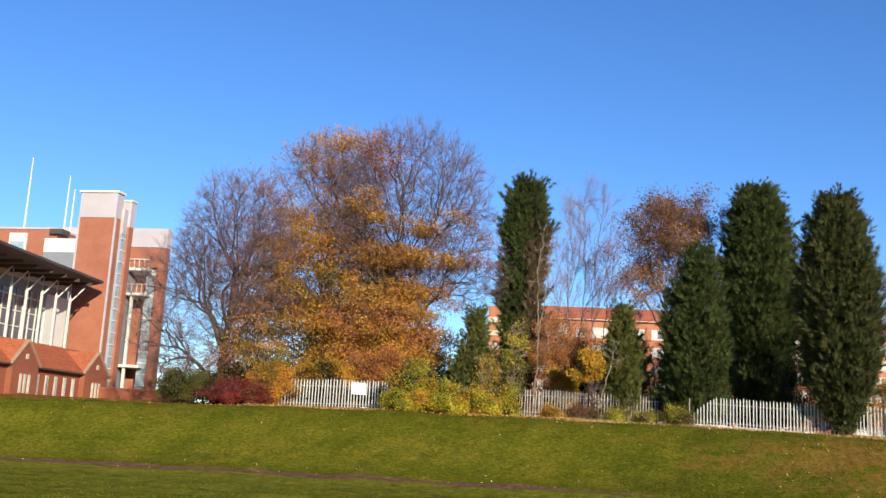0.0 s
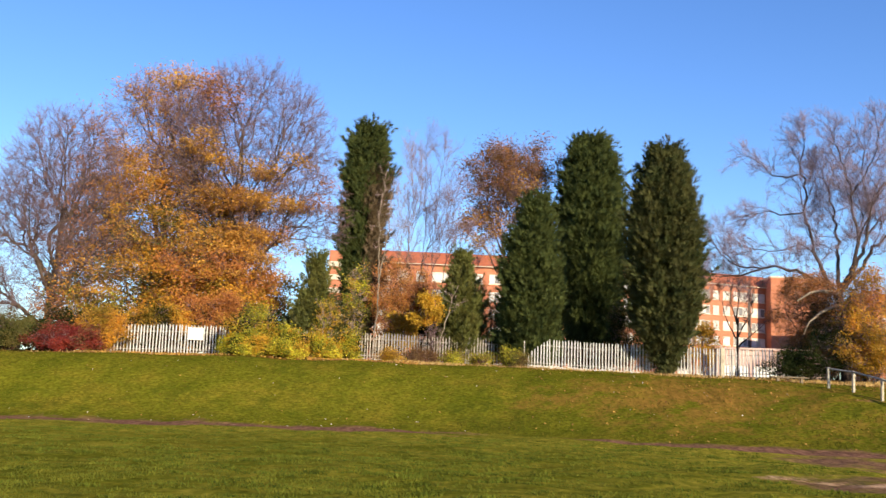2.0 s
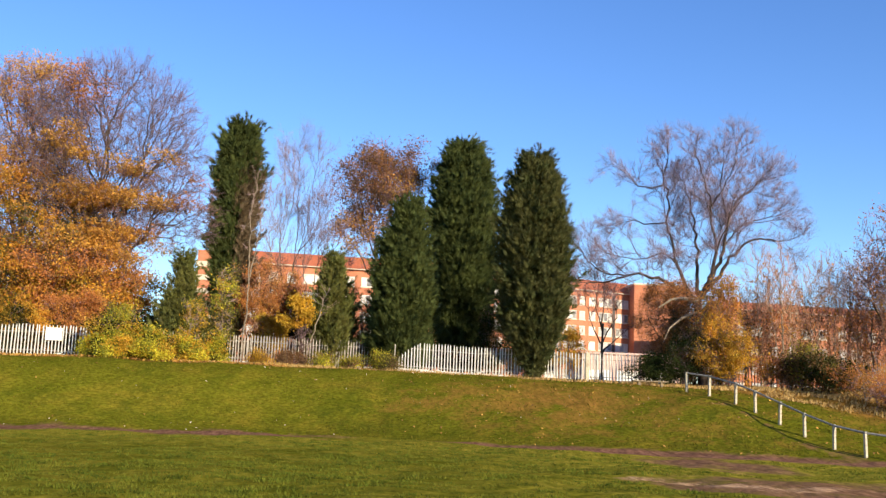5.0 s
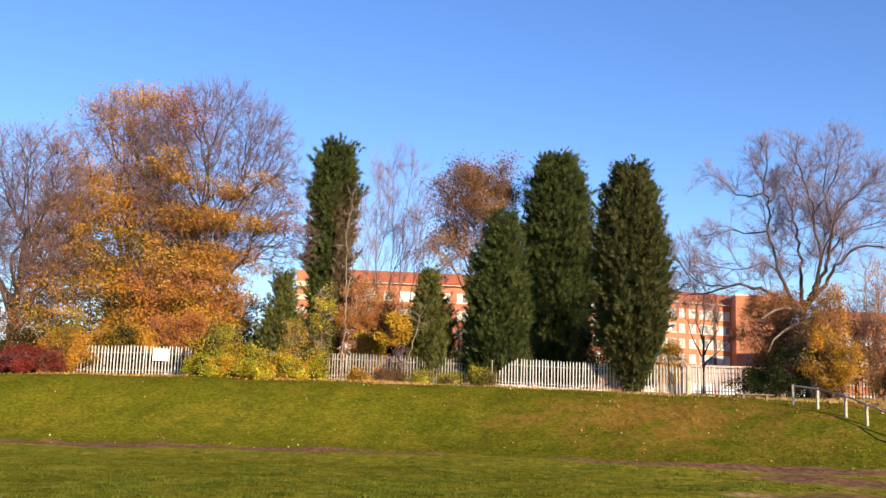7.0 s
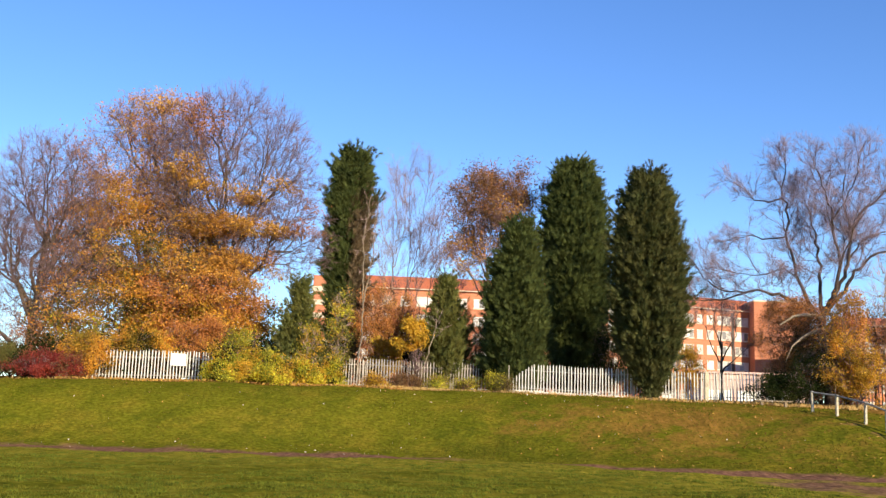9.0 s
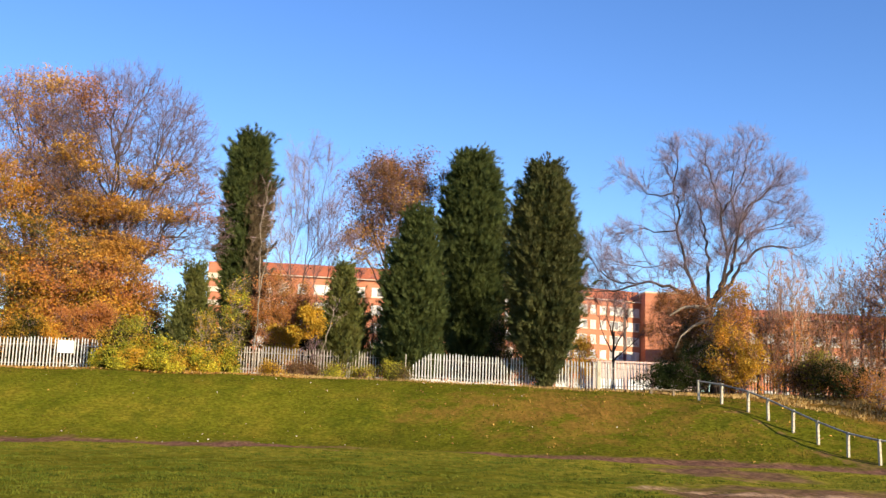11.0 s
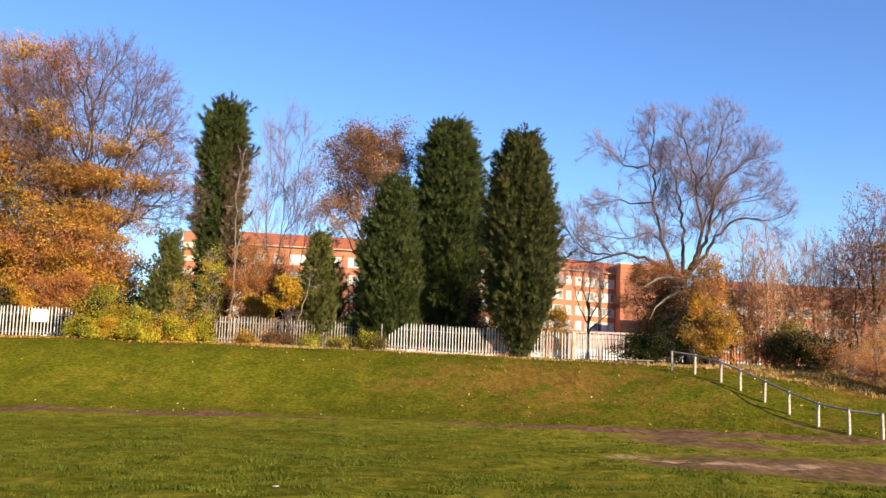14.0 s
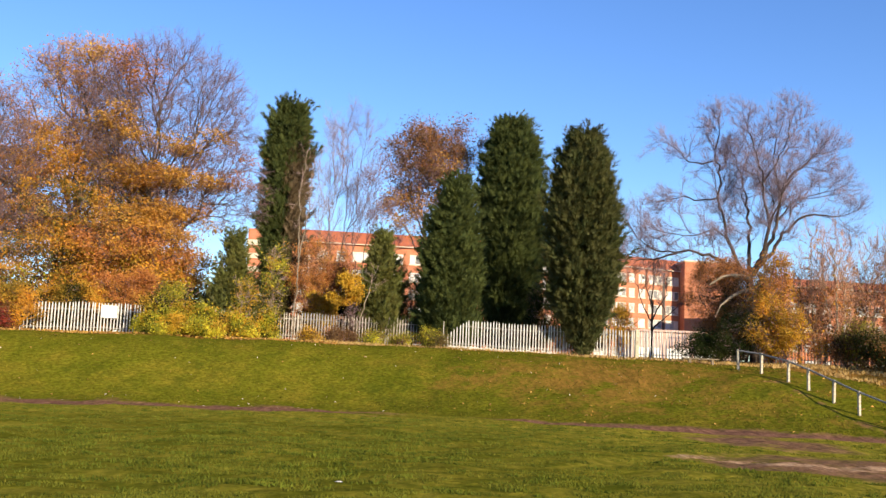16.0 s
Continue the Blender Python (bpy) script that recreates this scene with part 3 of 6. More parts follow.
def branch_out(rng, limbs, reach, gap=0.5, levels=3, wander=0.2, rise=0.05, begin=0.25, angle=(0.55, 1.15)):
    """The first line is the trunk, the others limbs that leave the nearest wood; crooked branches part from each, and again from those."""
    pos, par, girth = [], [], []

    def shoot(at, d, length, level):
        n = max(2, int(length / 0.26))
        bend, gone, due = np.zeros(3), 0.0, rng.uniform(0.15, 0.4) * length
        for k in range(n):
            bend = 0.55 * bend + rng.normal(0, wander, 3)
            d = d + bend + np.array([0, 0, rise])
            d = d / np.linalg.norm(d)
            pos.append(pos[at] + d * length / n), par.append(at)
            at = len(pos) - 1
            gone += length / n
            if level < levels and gone >= due and length - gone > 0.12:
                side_shoot(at, d, max(0.3, (length - gone * 0.55) * rng.uniform(0.4, 0.75)), level + 1)
                due = gone + rng.uniform(0.6, 1.3) * gap * 0.8

    def side_shoot(at, d, length, level):
        side = np.cross(d, rng.normal(size=3))
        side /= np.linalg.norm(side)
        a = rng.uniform(*angle)
        shoot(at, d * math.cos(a) + side * math.sin(a), length, level)

    wood_lines = []
    for number, line in enumerate(limbs):
        pts = along(line, 0.32)
        if number:
            at = int(np.linalg.norm(np.array(pos) - pts[0], axis=1).argmin())
            pts = pts[1:]
        else:
            at = -1
        ids = []
        for k, p in enumerate(pts):
            pos.append(p + (rng.normal(0, 0.05, 3) if number and k < len(pts) - 1 else 0)), par.append(at)
            girth.append((1.0 - 0.45 * k / len(pts)) if not number else (0.46 if number < 8 else 0.2) * (1 - 0.75 * k / len(pts)))
            at = len(pos) - 1
            ids.append(at)
        wood_lines.append(ids)
    for number, ids in enumerate(wood_lines):
        if not number:
            continue
        total = len(ids)
        due = begin * total + rng.uniform(0, 2)
        for k in range(1, total):
            if k < due:
                continue
            d = pos[ids[k]] - pos[ids[k - 1]]
            d = d / np.linalg.norm(d)
            f = k / total
            side_shoot(ids[k], d, reach * rng.uniform(0.5, 1.15) * (0.55 + 0.6 * math.sin(math.pi * min(1, 0.15 + 0.8 * f))), 1)
            due = k + gap / 0.32 * rng.uniform(0.6, 1.4)
        for _ in range(3):
            shoot(ids[-1], d + rng.normal(0, 0.35, 3), reach * rng.uniform(0.5, 0.9), 1)
    return np.array(pos), np.array(par), girth


def patchy(p, size, seed, cut=0.0):
    """True where a smooth random field over the points is above the cut: leaves hang in clumps."""
    rng = np.random.default_rng(seed)
    f = sum(np.sin(p @ (unit(rng.normal(size=3)) * 2 * np.pi / (size * rng.uniform(0.7, 1.6))) + rng.uniform(0, 6.3)) for _ in range(9))
    return f / 2.1 > cut


def radii(par, tip, power):
    acc = np.zeros(len(par))
    r = np.zeros(len(par))
    for i in range(len(par) - 1, -1, -1):
        r[i] = max(tip, acc[i] ** (1 / power))
        if par[i] >= 0:
            acc[par[i]] += r[i] ** power
    return r


def wood(P, par, r):
    k = np.arange(len(par))[par >= 0]
    ra = np.minimum(r[par[k]], r[k] * 1.35)
    out = []
    for lo, hi, sides in ((0.09, 9, 8), (0.035, 0.09, 5), (0, 0.035, 3)):
        s = (r[k] >= lo) & (r[k] < hi)
        if s.any():
            out.append(tubes(P[par[k[s]]], P[k[s]], ra[s], r[k[s]], sides))
    return joined(out)


def twigs(rng, P, par, r, each, length, thick, limit=0.03, rise=0.35, droop=0.0):
    """Fine sprays on the thin limbs; returns the mesh and the twigs' points."""
    thin = np.arange(len(par))[(par >= 0) & (r < limit)]
    src = np.repeat(thin, each)
    a = P[src] + rng.normal(0, 0.05, (len(src), 3))
    d = unit(unit(P[src] - P[par[src]]) + rng.normal(0, 0.36, (len(src), 3)) + np.array([0, 0, rise - droop]))
    L = length * rng.uniform(0.5, 1.3, (len(src), 1))
    b = a + d * L * 0.5
    d2 = unit(d + rng.normal(0, 0.3, d.shape) + np.array([0, 0, 0.15 - droop]))
    c = b + d2 * L * 0.5
    d3 = unit(d + rng.normal(0, 0.5, d.shape))
    e = b + d3 * L * 0.4
    n = len(src)
    t0, t1, t2 = np.full(n, thick), np.full(n, thick * 0.7), np.full(n, thick * 0.35)
    f = a * 0.6 + b * 0.4 + unit(d + rng.normal(0, 0.6, d.shape)) * L * 0.45
    return joined([ribbons(rng, a, b, t0, t1), ribbons(rng, b, c, t1, t2), ribbons(rng, b, e, t1 * 0.8, t2), ribbons(rng, a * 0.6 + b * 0.4, f, t1 * 0.8, t2)]), np.concatenate([b, c, e])


def leaves(rng, centres, size, flat=0.0, spread_m=0.15):
    """A small pointed leaf clump, bent along its midrib, at each centre."""
    n = len(centres)
    c = centres + rng.normal(0, spread_m, (n, 3))
    nrm = unit(rng.normal(size=(n, 3)) * (1, 1, 1 - flat * 0.6) + np.array([0, 0, flat * 1.6]))
    u = unit(np.cross(nrm, rng.normal(size=(n, 3))))
    v = np.cross(nrm, u)
    s = size * rng.uniform(0.55, 1.35, (n, 1))
    V = np.stack([c - u * s * 0.55, c + v * s * 0.34 + nrm * s * 0.12, c + u * s * 0.6, c - v * s * 0.34 + nrm * s * 0.12], 1).reshape(-1, 3)
    i = np.arange(n)[:, None] * 4
    return V, np.concatenate([i + [[0, 1, 2]], i + [[0, 2, 3]]])


def tree(name, label, at, stems, blobs, count, seed, bark, twig_mat, tip=0.02, power=2.3, each=3, twig_len=1.0, twig_thick=0.014,
         leaf_sets=(), step=0.55, reach=4.5, kill=1.0, rise=0.12, wander=0.25, category="tree", limit=0.03, group="", twig_rise=0.35, limb=0.0, fork=None, puff=1.0, branch=None, turn=0.0):
    """at: the foot; stems and blobs from the foot; leaf_sets: (material, number, size, flat, pick) where pick(points) keeps some of the twigs' points."""
    rng = np.random.default_rng(seed)
    if branch:
        P, par, girth = branch_out(rng, stems, **branch)
    else:
        P, par, girth = fan(rng, stems, blobs, count, fork[:2], *fork[2:]) if fork else grow(rng, stems, blobs, count, step, reach, kill, rise, wander)
    r = radii(par, tip, power)
    r[:len(girth)] = np.maximum(r[:len(girth)], limb * np.array(girth))
    root = thing(name, label, category, at, group)
    root.rotation_euler = (0, 0, radians(-turn))
    low = P[:, 2] < 0.9
    r = np.where(low & (r > 0.08), r * (1 + 0.5 * (0.9 - P[:, 2]).clip(0, 1.2)), r)
    V, Q = wood(P, par, r)
    part("trunk", mesh_np("trunk", V, [Q], bark, smooth=True), bark, root)
    (TV, TQ), ends = twigs(rng, P, par, r, each, twig_len, twig_thick, limit, twig_rise)
    tagged(part("twig_spray", mesh_np("twig_spray", TV, [TQ], twig_mat), twig_mat, root), kind="stuff")
    for mat, number, size, flat, pick, said in leaf_sets:
        pool = ends[pick(ends)] if pick else ends
        if len(pool):
            hubs = pool[rng.integers(0, len(pool), max(8, number // 7))]
            centres = hubs[rng.integers(0, len(hubs), number)] + rng.normal(0, 1, (number, 3)) * np.array([0.34, 0.34, 0.34 - 0.24 * flat]) * puff
            LV, LF = leaves(rng, centres[centres[:, 2] > 0.1], size, flat, 0.06)
            tagged(part("crown", mesh_np("crown", LV, [LF], mat), mat, root, said), kind="stuff")
    return root


def conifer(name, label, at, tall, profile, seed, mat, sprays=9000, size=0.75, lumps=0.22, trunk_r=0.22, lean=(0, 0), squash=1.0, bare=None):
    """A clipped column of upswept feathery sprays round a trunk. profile: (share of the height, radius) pairs."""
    rng = np.random.default_rng(seed)
    ph, pr = np.array(profile).T
    pr = pr * 0.92
    root = thing(name, label, "conifer", at, "tall dark conifers by the fence")
    bm = bmesh.new()
    bm_tube(bm, (0, 0, -0.1), (lean[0] * 0.5, lean[1] * 0.5, tall * 0.5), trunk_r, 8, trunk_r * 0.6)
    bm_tube(bm, (lean[0] * 0.5, lean[1] * 0.5, tall * 0.5), (lean[0], lean[1], tall * 0.97), trunk_r * 0.6, 8, 0.02)
    for k in range(26):
        z = tall * rng.uniform(0.06, 0.9)
        a = rng.uniform(0, 6.28)
        rr = np.interp(z / tall, ph, pr) * 0.8
        o = Vector((lean[0] * z / tall, lean[1] * z / tall, z))
        bm_tube(bm, o, o + Vector((math.cos(a) * rr, math.sin(a) * rr * squash, rr * 0.9)), 0.05, 5, 0.015)
    part("trunk", bm, BARK_DARK, root)

    def lump(a, z):
        return 1 + lumps * (np.sin(a * 3 + z * 0.9 + seed) * 0.5 + np.sin(a * 5 - z * 1.7 + 2 * seed) * 0.35 + np.sin(a * 2 + z * 2.6) * 0.4 + np.sin(z * 4.1 + a) * 0.2)

    # added hull that stops light through the crown, in the inner shade tone
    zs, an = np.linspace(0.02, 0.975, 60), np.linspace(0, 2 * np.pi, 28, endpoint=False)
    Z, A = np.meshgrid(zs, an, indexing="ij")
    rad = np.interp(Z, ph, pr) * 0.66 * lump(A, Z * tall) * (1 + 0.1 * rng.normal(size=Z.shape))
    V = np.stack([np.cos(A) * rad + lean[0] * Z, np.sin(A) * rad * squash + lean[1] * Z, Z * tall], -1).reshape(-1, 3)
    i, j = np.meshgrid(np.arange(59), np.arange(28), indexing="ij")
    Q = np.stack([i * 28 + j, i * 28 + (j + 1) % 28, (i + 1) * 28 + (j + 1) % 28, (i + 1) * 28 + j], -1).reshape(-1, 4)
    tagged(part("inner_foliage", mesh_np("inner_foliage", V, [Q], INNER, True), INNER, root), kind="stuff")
    plumes = max(60, sprays // 34)
    pz = rng.random(plumes * 4)
    pz = pz[rng.random(plumes * 4) < (np.interp(pz, ph, pr) + 0.1) / (pr.max() + 0.1)][:plumes]
    pz = np.concatenate([pz, rng.uniform(0.86, 0.99, plumes // 7)])
    pa = rng.uniform(0, 2 * np.pi, len(pz))
    prr = np.interp(pz, ph, pr) * lump(pa, pz * tall)
    pl = rng.uniform(1.0, 2.4, len(pz)) * (0.55 + 0.4 * np.minimum(prr, 1.6))
    pl = np.where(pz > 0.92, pl * 1.5, pl)
    pout = np.stack([np.cos(pa), np.sin(pa) * squash, np.zeros(len(pz))], -1)
    pdir = unit(pout * rng.uniform(0.35, 1.05, (len(pz), 1)) + np.array([0, 0, 1.0]) + rng.normal(0, 0.12, (len(pz), 3)))
    pbase = pout * (prr * rng.uniform(0.5, 0.88, len(pz)))[:, None] + np.stack([lean[0] * pz, lean[1] * pz, pz * tall], -1) - pdir * pl[:, None] * 0.45
    who = rng.integers(0, len(pz), sprays)
    along = rng.random(sprays) ** 0.8
    n, zz = sprays, np.clip(pz[who], 0, 1)
    out = pout[who]
    c = pbase[who] + pdir[who] * (pl[who] * along)[:, None] + rng.normal(0, 0.2, (n, 3)) * ((1.0 - along) ** 0.8 + 0.06 * np.minimum(1, 0.5 + 0.4 * prr[who]))[:, None]
    c[:, 2] = np.maximum(c[:, 2], 0.15)
    d = unit(pdir[who] + out * rng.uniform(-0.2, 0.6, (n, 1)) + rng.normal(0, 0.3, (n, 3)))
    side = unit(np.cross(d, unit(out + rng.normal(0, 0.7, (n, 3)))))
    up = np.cross(side, d)
    L = size * rng.uniform(0.5, 1.25, (n, 1)) * (0.65 + 0.5 * np.interp(zz, ph, pr)[:, None] / pr.max())
    VV = []
    for f in (-0.8, -0.27, 0.27, 0.8):
        dd = unit(d + side * f * 0.75 + up * rng.normal(0, 0.12, (n, 1)))
        s0 = c + d * L * (0.05 + 0.25 * (1 - abs(f)))
        tipp = s0 + dd * L * (0.9 - 0.25 * abs(f))
        wv = unit(np.cross(dd, up)) * L * 0.062
        VV.append(np.stack([s0 - wv, s0 + wv, tipp], 1))
    W = np.concatenate(VV, 1).reshape(-1, 3)
    W = W.reshape(n, 12, 3)
    dead = np.zeros(n, dtype=bool)
    if bare:
        share = c[:, 2] / tall
        dead = (c[:, 0] + rng.normal(0, 0.18, n) > bare[0]) & (c[:, 1] < 0.9) & (share < bare[1] + rng.normal(0, 0.05, n))
        thinned = W[dead & (rng.random(n) < 0.6)]
        tagged(part("dead_foliage", mesh_np("dead_foliage", thinned, [np.arange(len(thinned) * 12).reshape(-1, 3)], CONIFER_DEAD), CONIFER_DEAD, root, "dry brown bare side"), kind="stuff")
    W = W[~dead]
    tagged(part("crown", mesh_np("crown", W, [np.arange(len(W) * 12).reshape(-1, 3)], mat), mat, root), kind="stuff")
    return root


def z_at(x, y):
    return float(height(x, y))


def foot(x, y, down=0.05):
    return (x, y, z_at(x, y) - down)


# the row of tall conifers
conifer("leyland_cypress", "tall narrow dark green conifer, bare and creeper-clad on one side", foot(-8.1, 71.5), 16.6,
        [(0, 0.5), (0.12, 0.9), (0.3, 1.2), (0.5, 1.3), (0.65, 1.32), (0.76, 1.45), (0.83, 1.2), (0.9, 1.0), (0.95, 0.65), (0.98, 0.3), (1.0, 0.1)], 3, CONIFER, 50000, 0.46, 0.42, 0.25, (0.25, 0), bare=(0.38, 0.8))
conifer("leyland_cypress", "short dark green conifer, broad at its foot, behind the steel fence", foot(3.45, 63.0), 10.3,
        [(0, 1.45), (0.1, 1.75), (0.3, 1.85), (0.5, 1.7), (0.7, 1.4), (0.85, 0.95), (0.94, 0.5), (1.0, 0.1)], 5, CONIFER, 52000, 0.38, 0.2, 0.25, (0.35, 0))
conifer("leyland_cypress", "tall broad dark green conifer with a ragged flat top", foot(8.35, 71.5), 16.25,
        [(0, 1.6), (0.1, 1.9), (0.2, 2.05), (0.35, 2.25), (0.5, 2.3), (0.65, 2.2), (0.78, 2.05), (0.86, 1.62), (0.92, 1.1), (0.97, 0.55), (1.0, 0.15)], 7, CONIFER, 76000, 0.46, 0.17, 0.3, (-0.2, 0))
conifer("leyland_cypress", "tall brownish green conifer, narrow-footed, in front of the fence", foot(11.08, 58.45), 12.95,
        [(0, 0.2), (0.04, 0.35), (0.1, 1.0), (0.17, 1.6), (0.28, 1.95), (0.41, 2.0), (0.55, 1.92), (0.68, 1.8), (0.78, 1.62), (0.86, 1.25), (0.92, 0.8), (0.97, 0.38), (1.0, 0.08)], 9, CONIFER_BROWN, 72000, 0.38, 0.16, 0.2, (-0.15, 0))
conifer("leyland_cypress", "small conical green conifer behind the fence", foot(-0.75, 64.4), 6.9,
        [(0, 1.2), (0.2, 1.4), (0.5, 1.15), (0.8, 0.6), (1.0, 0.08)], 11, CONIFER_OLIVE, 20000, 0.36, 0.25, 0.15)
conifer("leyland_cypress", "small conical green conifer among yellow shrubs", foot(-9.8, 62.5), 6.2,
        [(0, 1.8), (0.2, 1.6), (0.5, 1.0), (0.8, 0.45), (1.0, 0.06)], 13, CONIFER_OLIVE, 20000, 0.36, 0.3, 0.15)

# the great autumn trees
def inside(*balls):
    """Keeps the points in any of the flat sprays given as (x, z, half width, half height)."""
    def pick(p):
        keep = np.zeros(len(p), dtype=bool)
        for x, z, w, h in balls:
            keep |= (((p[:, 0] - x) / w) ** 2 + ((p[:, 2] - z) / h) ** 2 < 1) & (p[:, 1] < 1.0)
        return keep
    return pick


tree("beech_tree", "large broad tree in olive, gold and orange autumn leaf", foot(-22.3, 70.5),
     [[(0, 0, 0), (0.2, 0, 3.0), (0.0, 0.2, 6.5), (0.4, 0, 12)]],
     [((-1.8, 0, 15.2), (3.2, 3.4, 4.6), 2), ((1.5, 0, 15.6), (3.1, 3.4, 4.8), 2), ((-0.1, 0, 18.0), (3.5, 3.0, 2.6), 1.5), ((0.0, 0, 9.8), (5.6, 5.0, 5.0), 5), ((-2.0, -1.5, 4.6), (5.2, 4.0, 3.8), 3), ((3.6, -2.5, 5.4), (4.6, 3.2, 4.0), 2.2)],
     2300, 21, BARK_DARK, TWIG_DARK, 0.008, 2.15, 3, 0.8, 0.009,
     [(LEAF_GOLD, 46000, 0.135, 0.7, lambda p: (p[:, 2] < 12.5) & patchy(p * (0.65, 0.65, 1.2), 1.7, 1, 0.2), "olive gold leaves"),
      (LEAF_ORANGE, 27000, 0.14, 0.7, lambda p: (p[:, 2] > 3.5) & (p[:, 2] < 14.5) & patchy(p * (0.65, 0.65, 1.2), 1.7, 2, 0.35), "flat sprays of orange leaves"),
      (LEAF_OLIVE, 24000, 0.135, 0.6, lambda p: (p[:, 2] < 10.0) & patchy(p * (0.6, 0.6, 1.3), 1.7, 14, 0.2), "dull green leaves"),
      (LEAF_RUST, 10000, 0.12, 0.5, lambda p: (p[:, 2] > 10.0) & patchy(p * (0.6, 0.6, 1.2), 1.5, 12, 0.15), "rust leaves near the top"),
      (LEAF_ORANGE, 5500, 0.12, 0.5, lambda p: (p[:, 2] > 13) & patchy(p * (0.6, 0.6, 1.2), 1.3, 13, 0.55), "last orange leaves"),
      (LEAF_ORANGE, 2600, 0.12, 0.5, inside((0.4, 19.6, 1.5, 0.8), (1.9, 13.8, 1.2, 0.7)), "orange leaves at the very top"),
      (LEAF_LIME, 8000, 0.13, 0.4, lambda p: (p[:, 2] < 4.0) & patchy(p, 2.0, 3, 0.35), "green yellow leaves")], group="great autumn trees", limb=0.4, fork=(2.4, 8.0, 0.09))
tree("beech_tree", "large domed tree, nearly bare, orange leaves on its lower limbs", foot(-16.3, 67.9),
     [[(0, 0, 0), (0.1, 0, 2.4), (0.1, 0, 6.5)]],
     [((0.4, 0, 13.8), (6.3, 4.4, 6.6), 6), ((3.4, 0, 9.6), (4.6, 3.2, 3.0), 1.3), ((-0.3, -1.0, 4.8), (4.6, 3.4, 3.4), 1.5)],
     2700, 22, BARK_DARK, TWIG_DARK, 0.0078, 2.12, 3, 0.8, 0.0088,
     [(LEAF_ORANGE, 19000, 0.15, 0.9, inside((2.0, 12.2, 1.4, 0.42), (4.2, 13.1, 0.8, 0.3), (2.9, 10.1, 1.9, 0.4), (-0.3, 10.3, 2.6, 0.8), (-0.9, 12.8, 0.8, 0.5), (-2.1, 13.9, 1.2, 0.7), (0.1, 7.9, 2.4, 0.9)), "flat sprays of orange leaves"),
      (LEAF_RUST, 3200, 0.13, 0.7, inside((-2.4, 18.4, 1.2, 0.8), (6.5, 12.0, 0.9, 0.6), (5.8, 10.2, 1.0, 0.4), (2.9, 8.2, 1.0, 0.4), (-0.6, 17.0, 1.5, 1.0)), "a few rust leaves"),
      (LEAF_RUST, 16000, 0.14, 0.5, lambda p: (p[:, 2] < 6.6 - 0.35 * p[:, 0].clip(0, 9)) & (p[:, 0] < 4.4) & patchy(p * (0.6, 0.6, 1.2), 1.7, 5, 0.0), "rust brown leaves"),
      (LEAF_ORANGE, 17000, 0.14, 0.8, lambda p: (p[:, 2] < 8.0) & (p[:, 0] < 4.4) & patchy(p * (0.5, 0.5, 1.5), 1.6, 4, 0.35), "orange leaves low down"),
      (LEAF_GOLD, 16000, 0.14, 0.5, lambda p: (p[:, 2] < 5.4) & (p[:, 0] < 4.4) & patchy(p, 1.8, 6, 0.1), "olive gold leaves")], group="great autumn trees", limb=0.42, fork=(3.4, 6.4, 0.1))
tree("beech_tree", "large spreading bare tree with grey brown limbs", foot(-28.3, 66.6),
     [[(0, 0, 0), (0.1, 0, 2.4), (0.4, 0, 6.5), (0.5, 0, 10)]],
     [((0.4, 0, 11.4), (4.2, 3.8, 5.4), 4), ((-2.2, 0, 6.6), (5.2, 3.6, 5.6), 4.2), ((2.6, 0, 9.0), (3.0, 3.0, 5.0), 1.5)],
     2800, 23, BARK_DARK, TWIG_DARK, 0.0082, 2.15, 3, 0.8, 0.009,
     [(LEAF_RUST, 2500, 0.12, 0.4, lambda p: p[:, 0] > 1.0, "a few rust leaves"), (LEAF_RUST, 1500, 0.12, 0.4, lambda p: (p[:, 0] > -0.5) & (p[:, 2] < 4), "rust leaves by the trunk")], group="great autumn trees", limb=0.36, fork=(1.4, 6.0, 0.1))
# slender bare trees and the brown tree behind the conifers
UPRIGHT = dict(reach=2.1, gap=0.36, levels=2, wander=0.035, rise=0.02, begin=0.12, angle=(0.35, 0.8))
tree("slender_tree", "slender bare tree with two dark upright stems behind the fence", foot(-4.2, 71.5),
     [[(0, 0, 0), (0.1, 0, 4), (0.5, 0, 7.0)], [(0.45, 0, 6.6), (0.65, 0, 9.5), (0.5, 0, 12.5), (0.4, 0, 15.6)], [(0.4, 0, 6.4), (1.0, 0.2, 8.8), (1.4, 0.2, 11.5), (1.75, 0.1, 15.0)],
      [(0.2, 0, 4.6), (1.2, -0.3, 6.6), (2.4, -0.4, 8.8)], [(0.1, 0, 4.2), (-0.5, 0.4, 7.5), (-0.6, 0.5, 10.5)], [(0.5, 0, 7.5), (1.8, 0.4, 9.6), (2.5, 0.4, 12.2)]],
     (), 0, 31, BARK_MID, TWIG, 0.0042, 2.1, 3, 0.7, 0.0055, group="slender bare trees", twig_rise=0.5, limb=0.075, branch=UPRIGHT, turn=-3.4)
tree("slender_tree", "slender pale-stemmed bare tree behind the fence", foot(-5.15, 72.3),
     [[(0, 0, 0), (0.1, 0, 4), (0.2, 0, 6.5)], [(0.2, 0, 6.2), (0.45, 0, 9.8), (0.6, 0, 11.4), (0.3, 0, 14.6)], [(0.15, 0, 5.2), (-0.4, 0.3, 8.5), (-0.6, 0.3, 12.0)], [(0.4, 0, 8.4), (1.0, 0.3, 11.2), (1.0, 0.3, 14.2)]],
     (), 0, 32, BARK_PALE, TWIG_PALE, 0.0042, 2.1, 3, 0.7, 0.0055, group="slender bare trees", twig_rise=0.5, limb=0.075, branch=UPRIGHT, turn=-4.1)
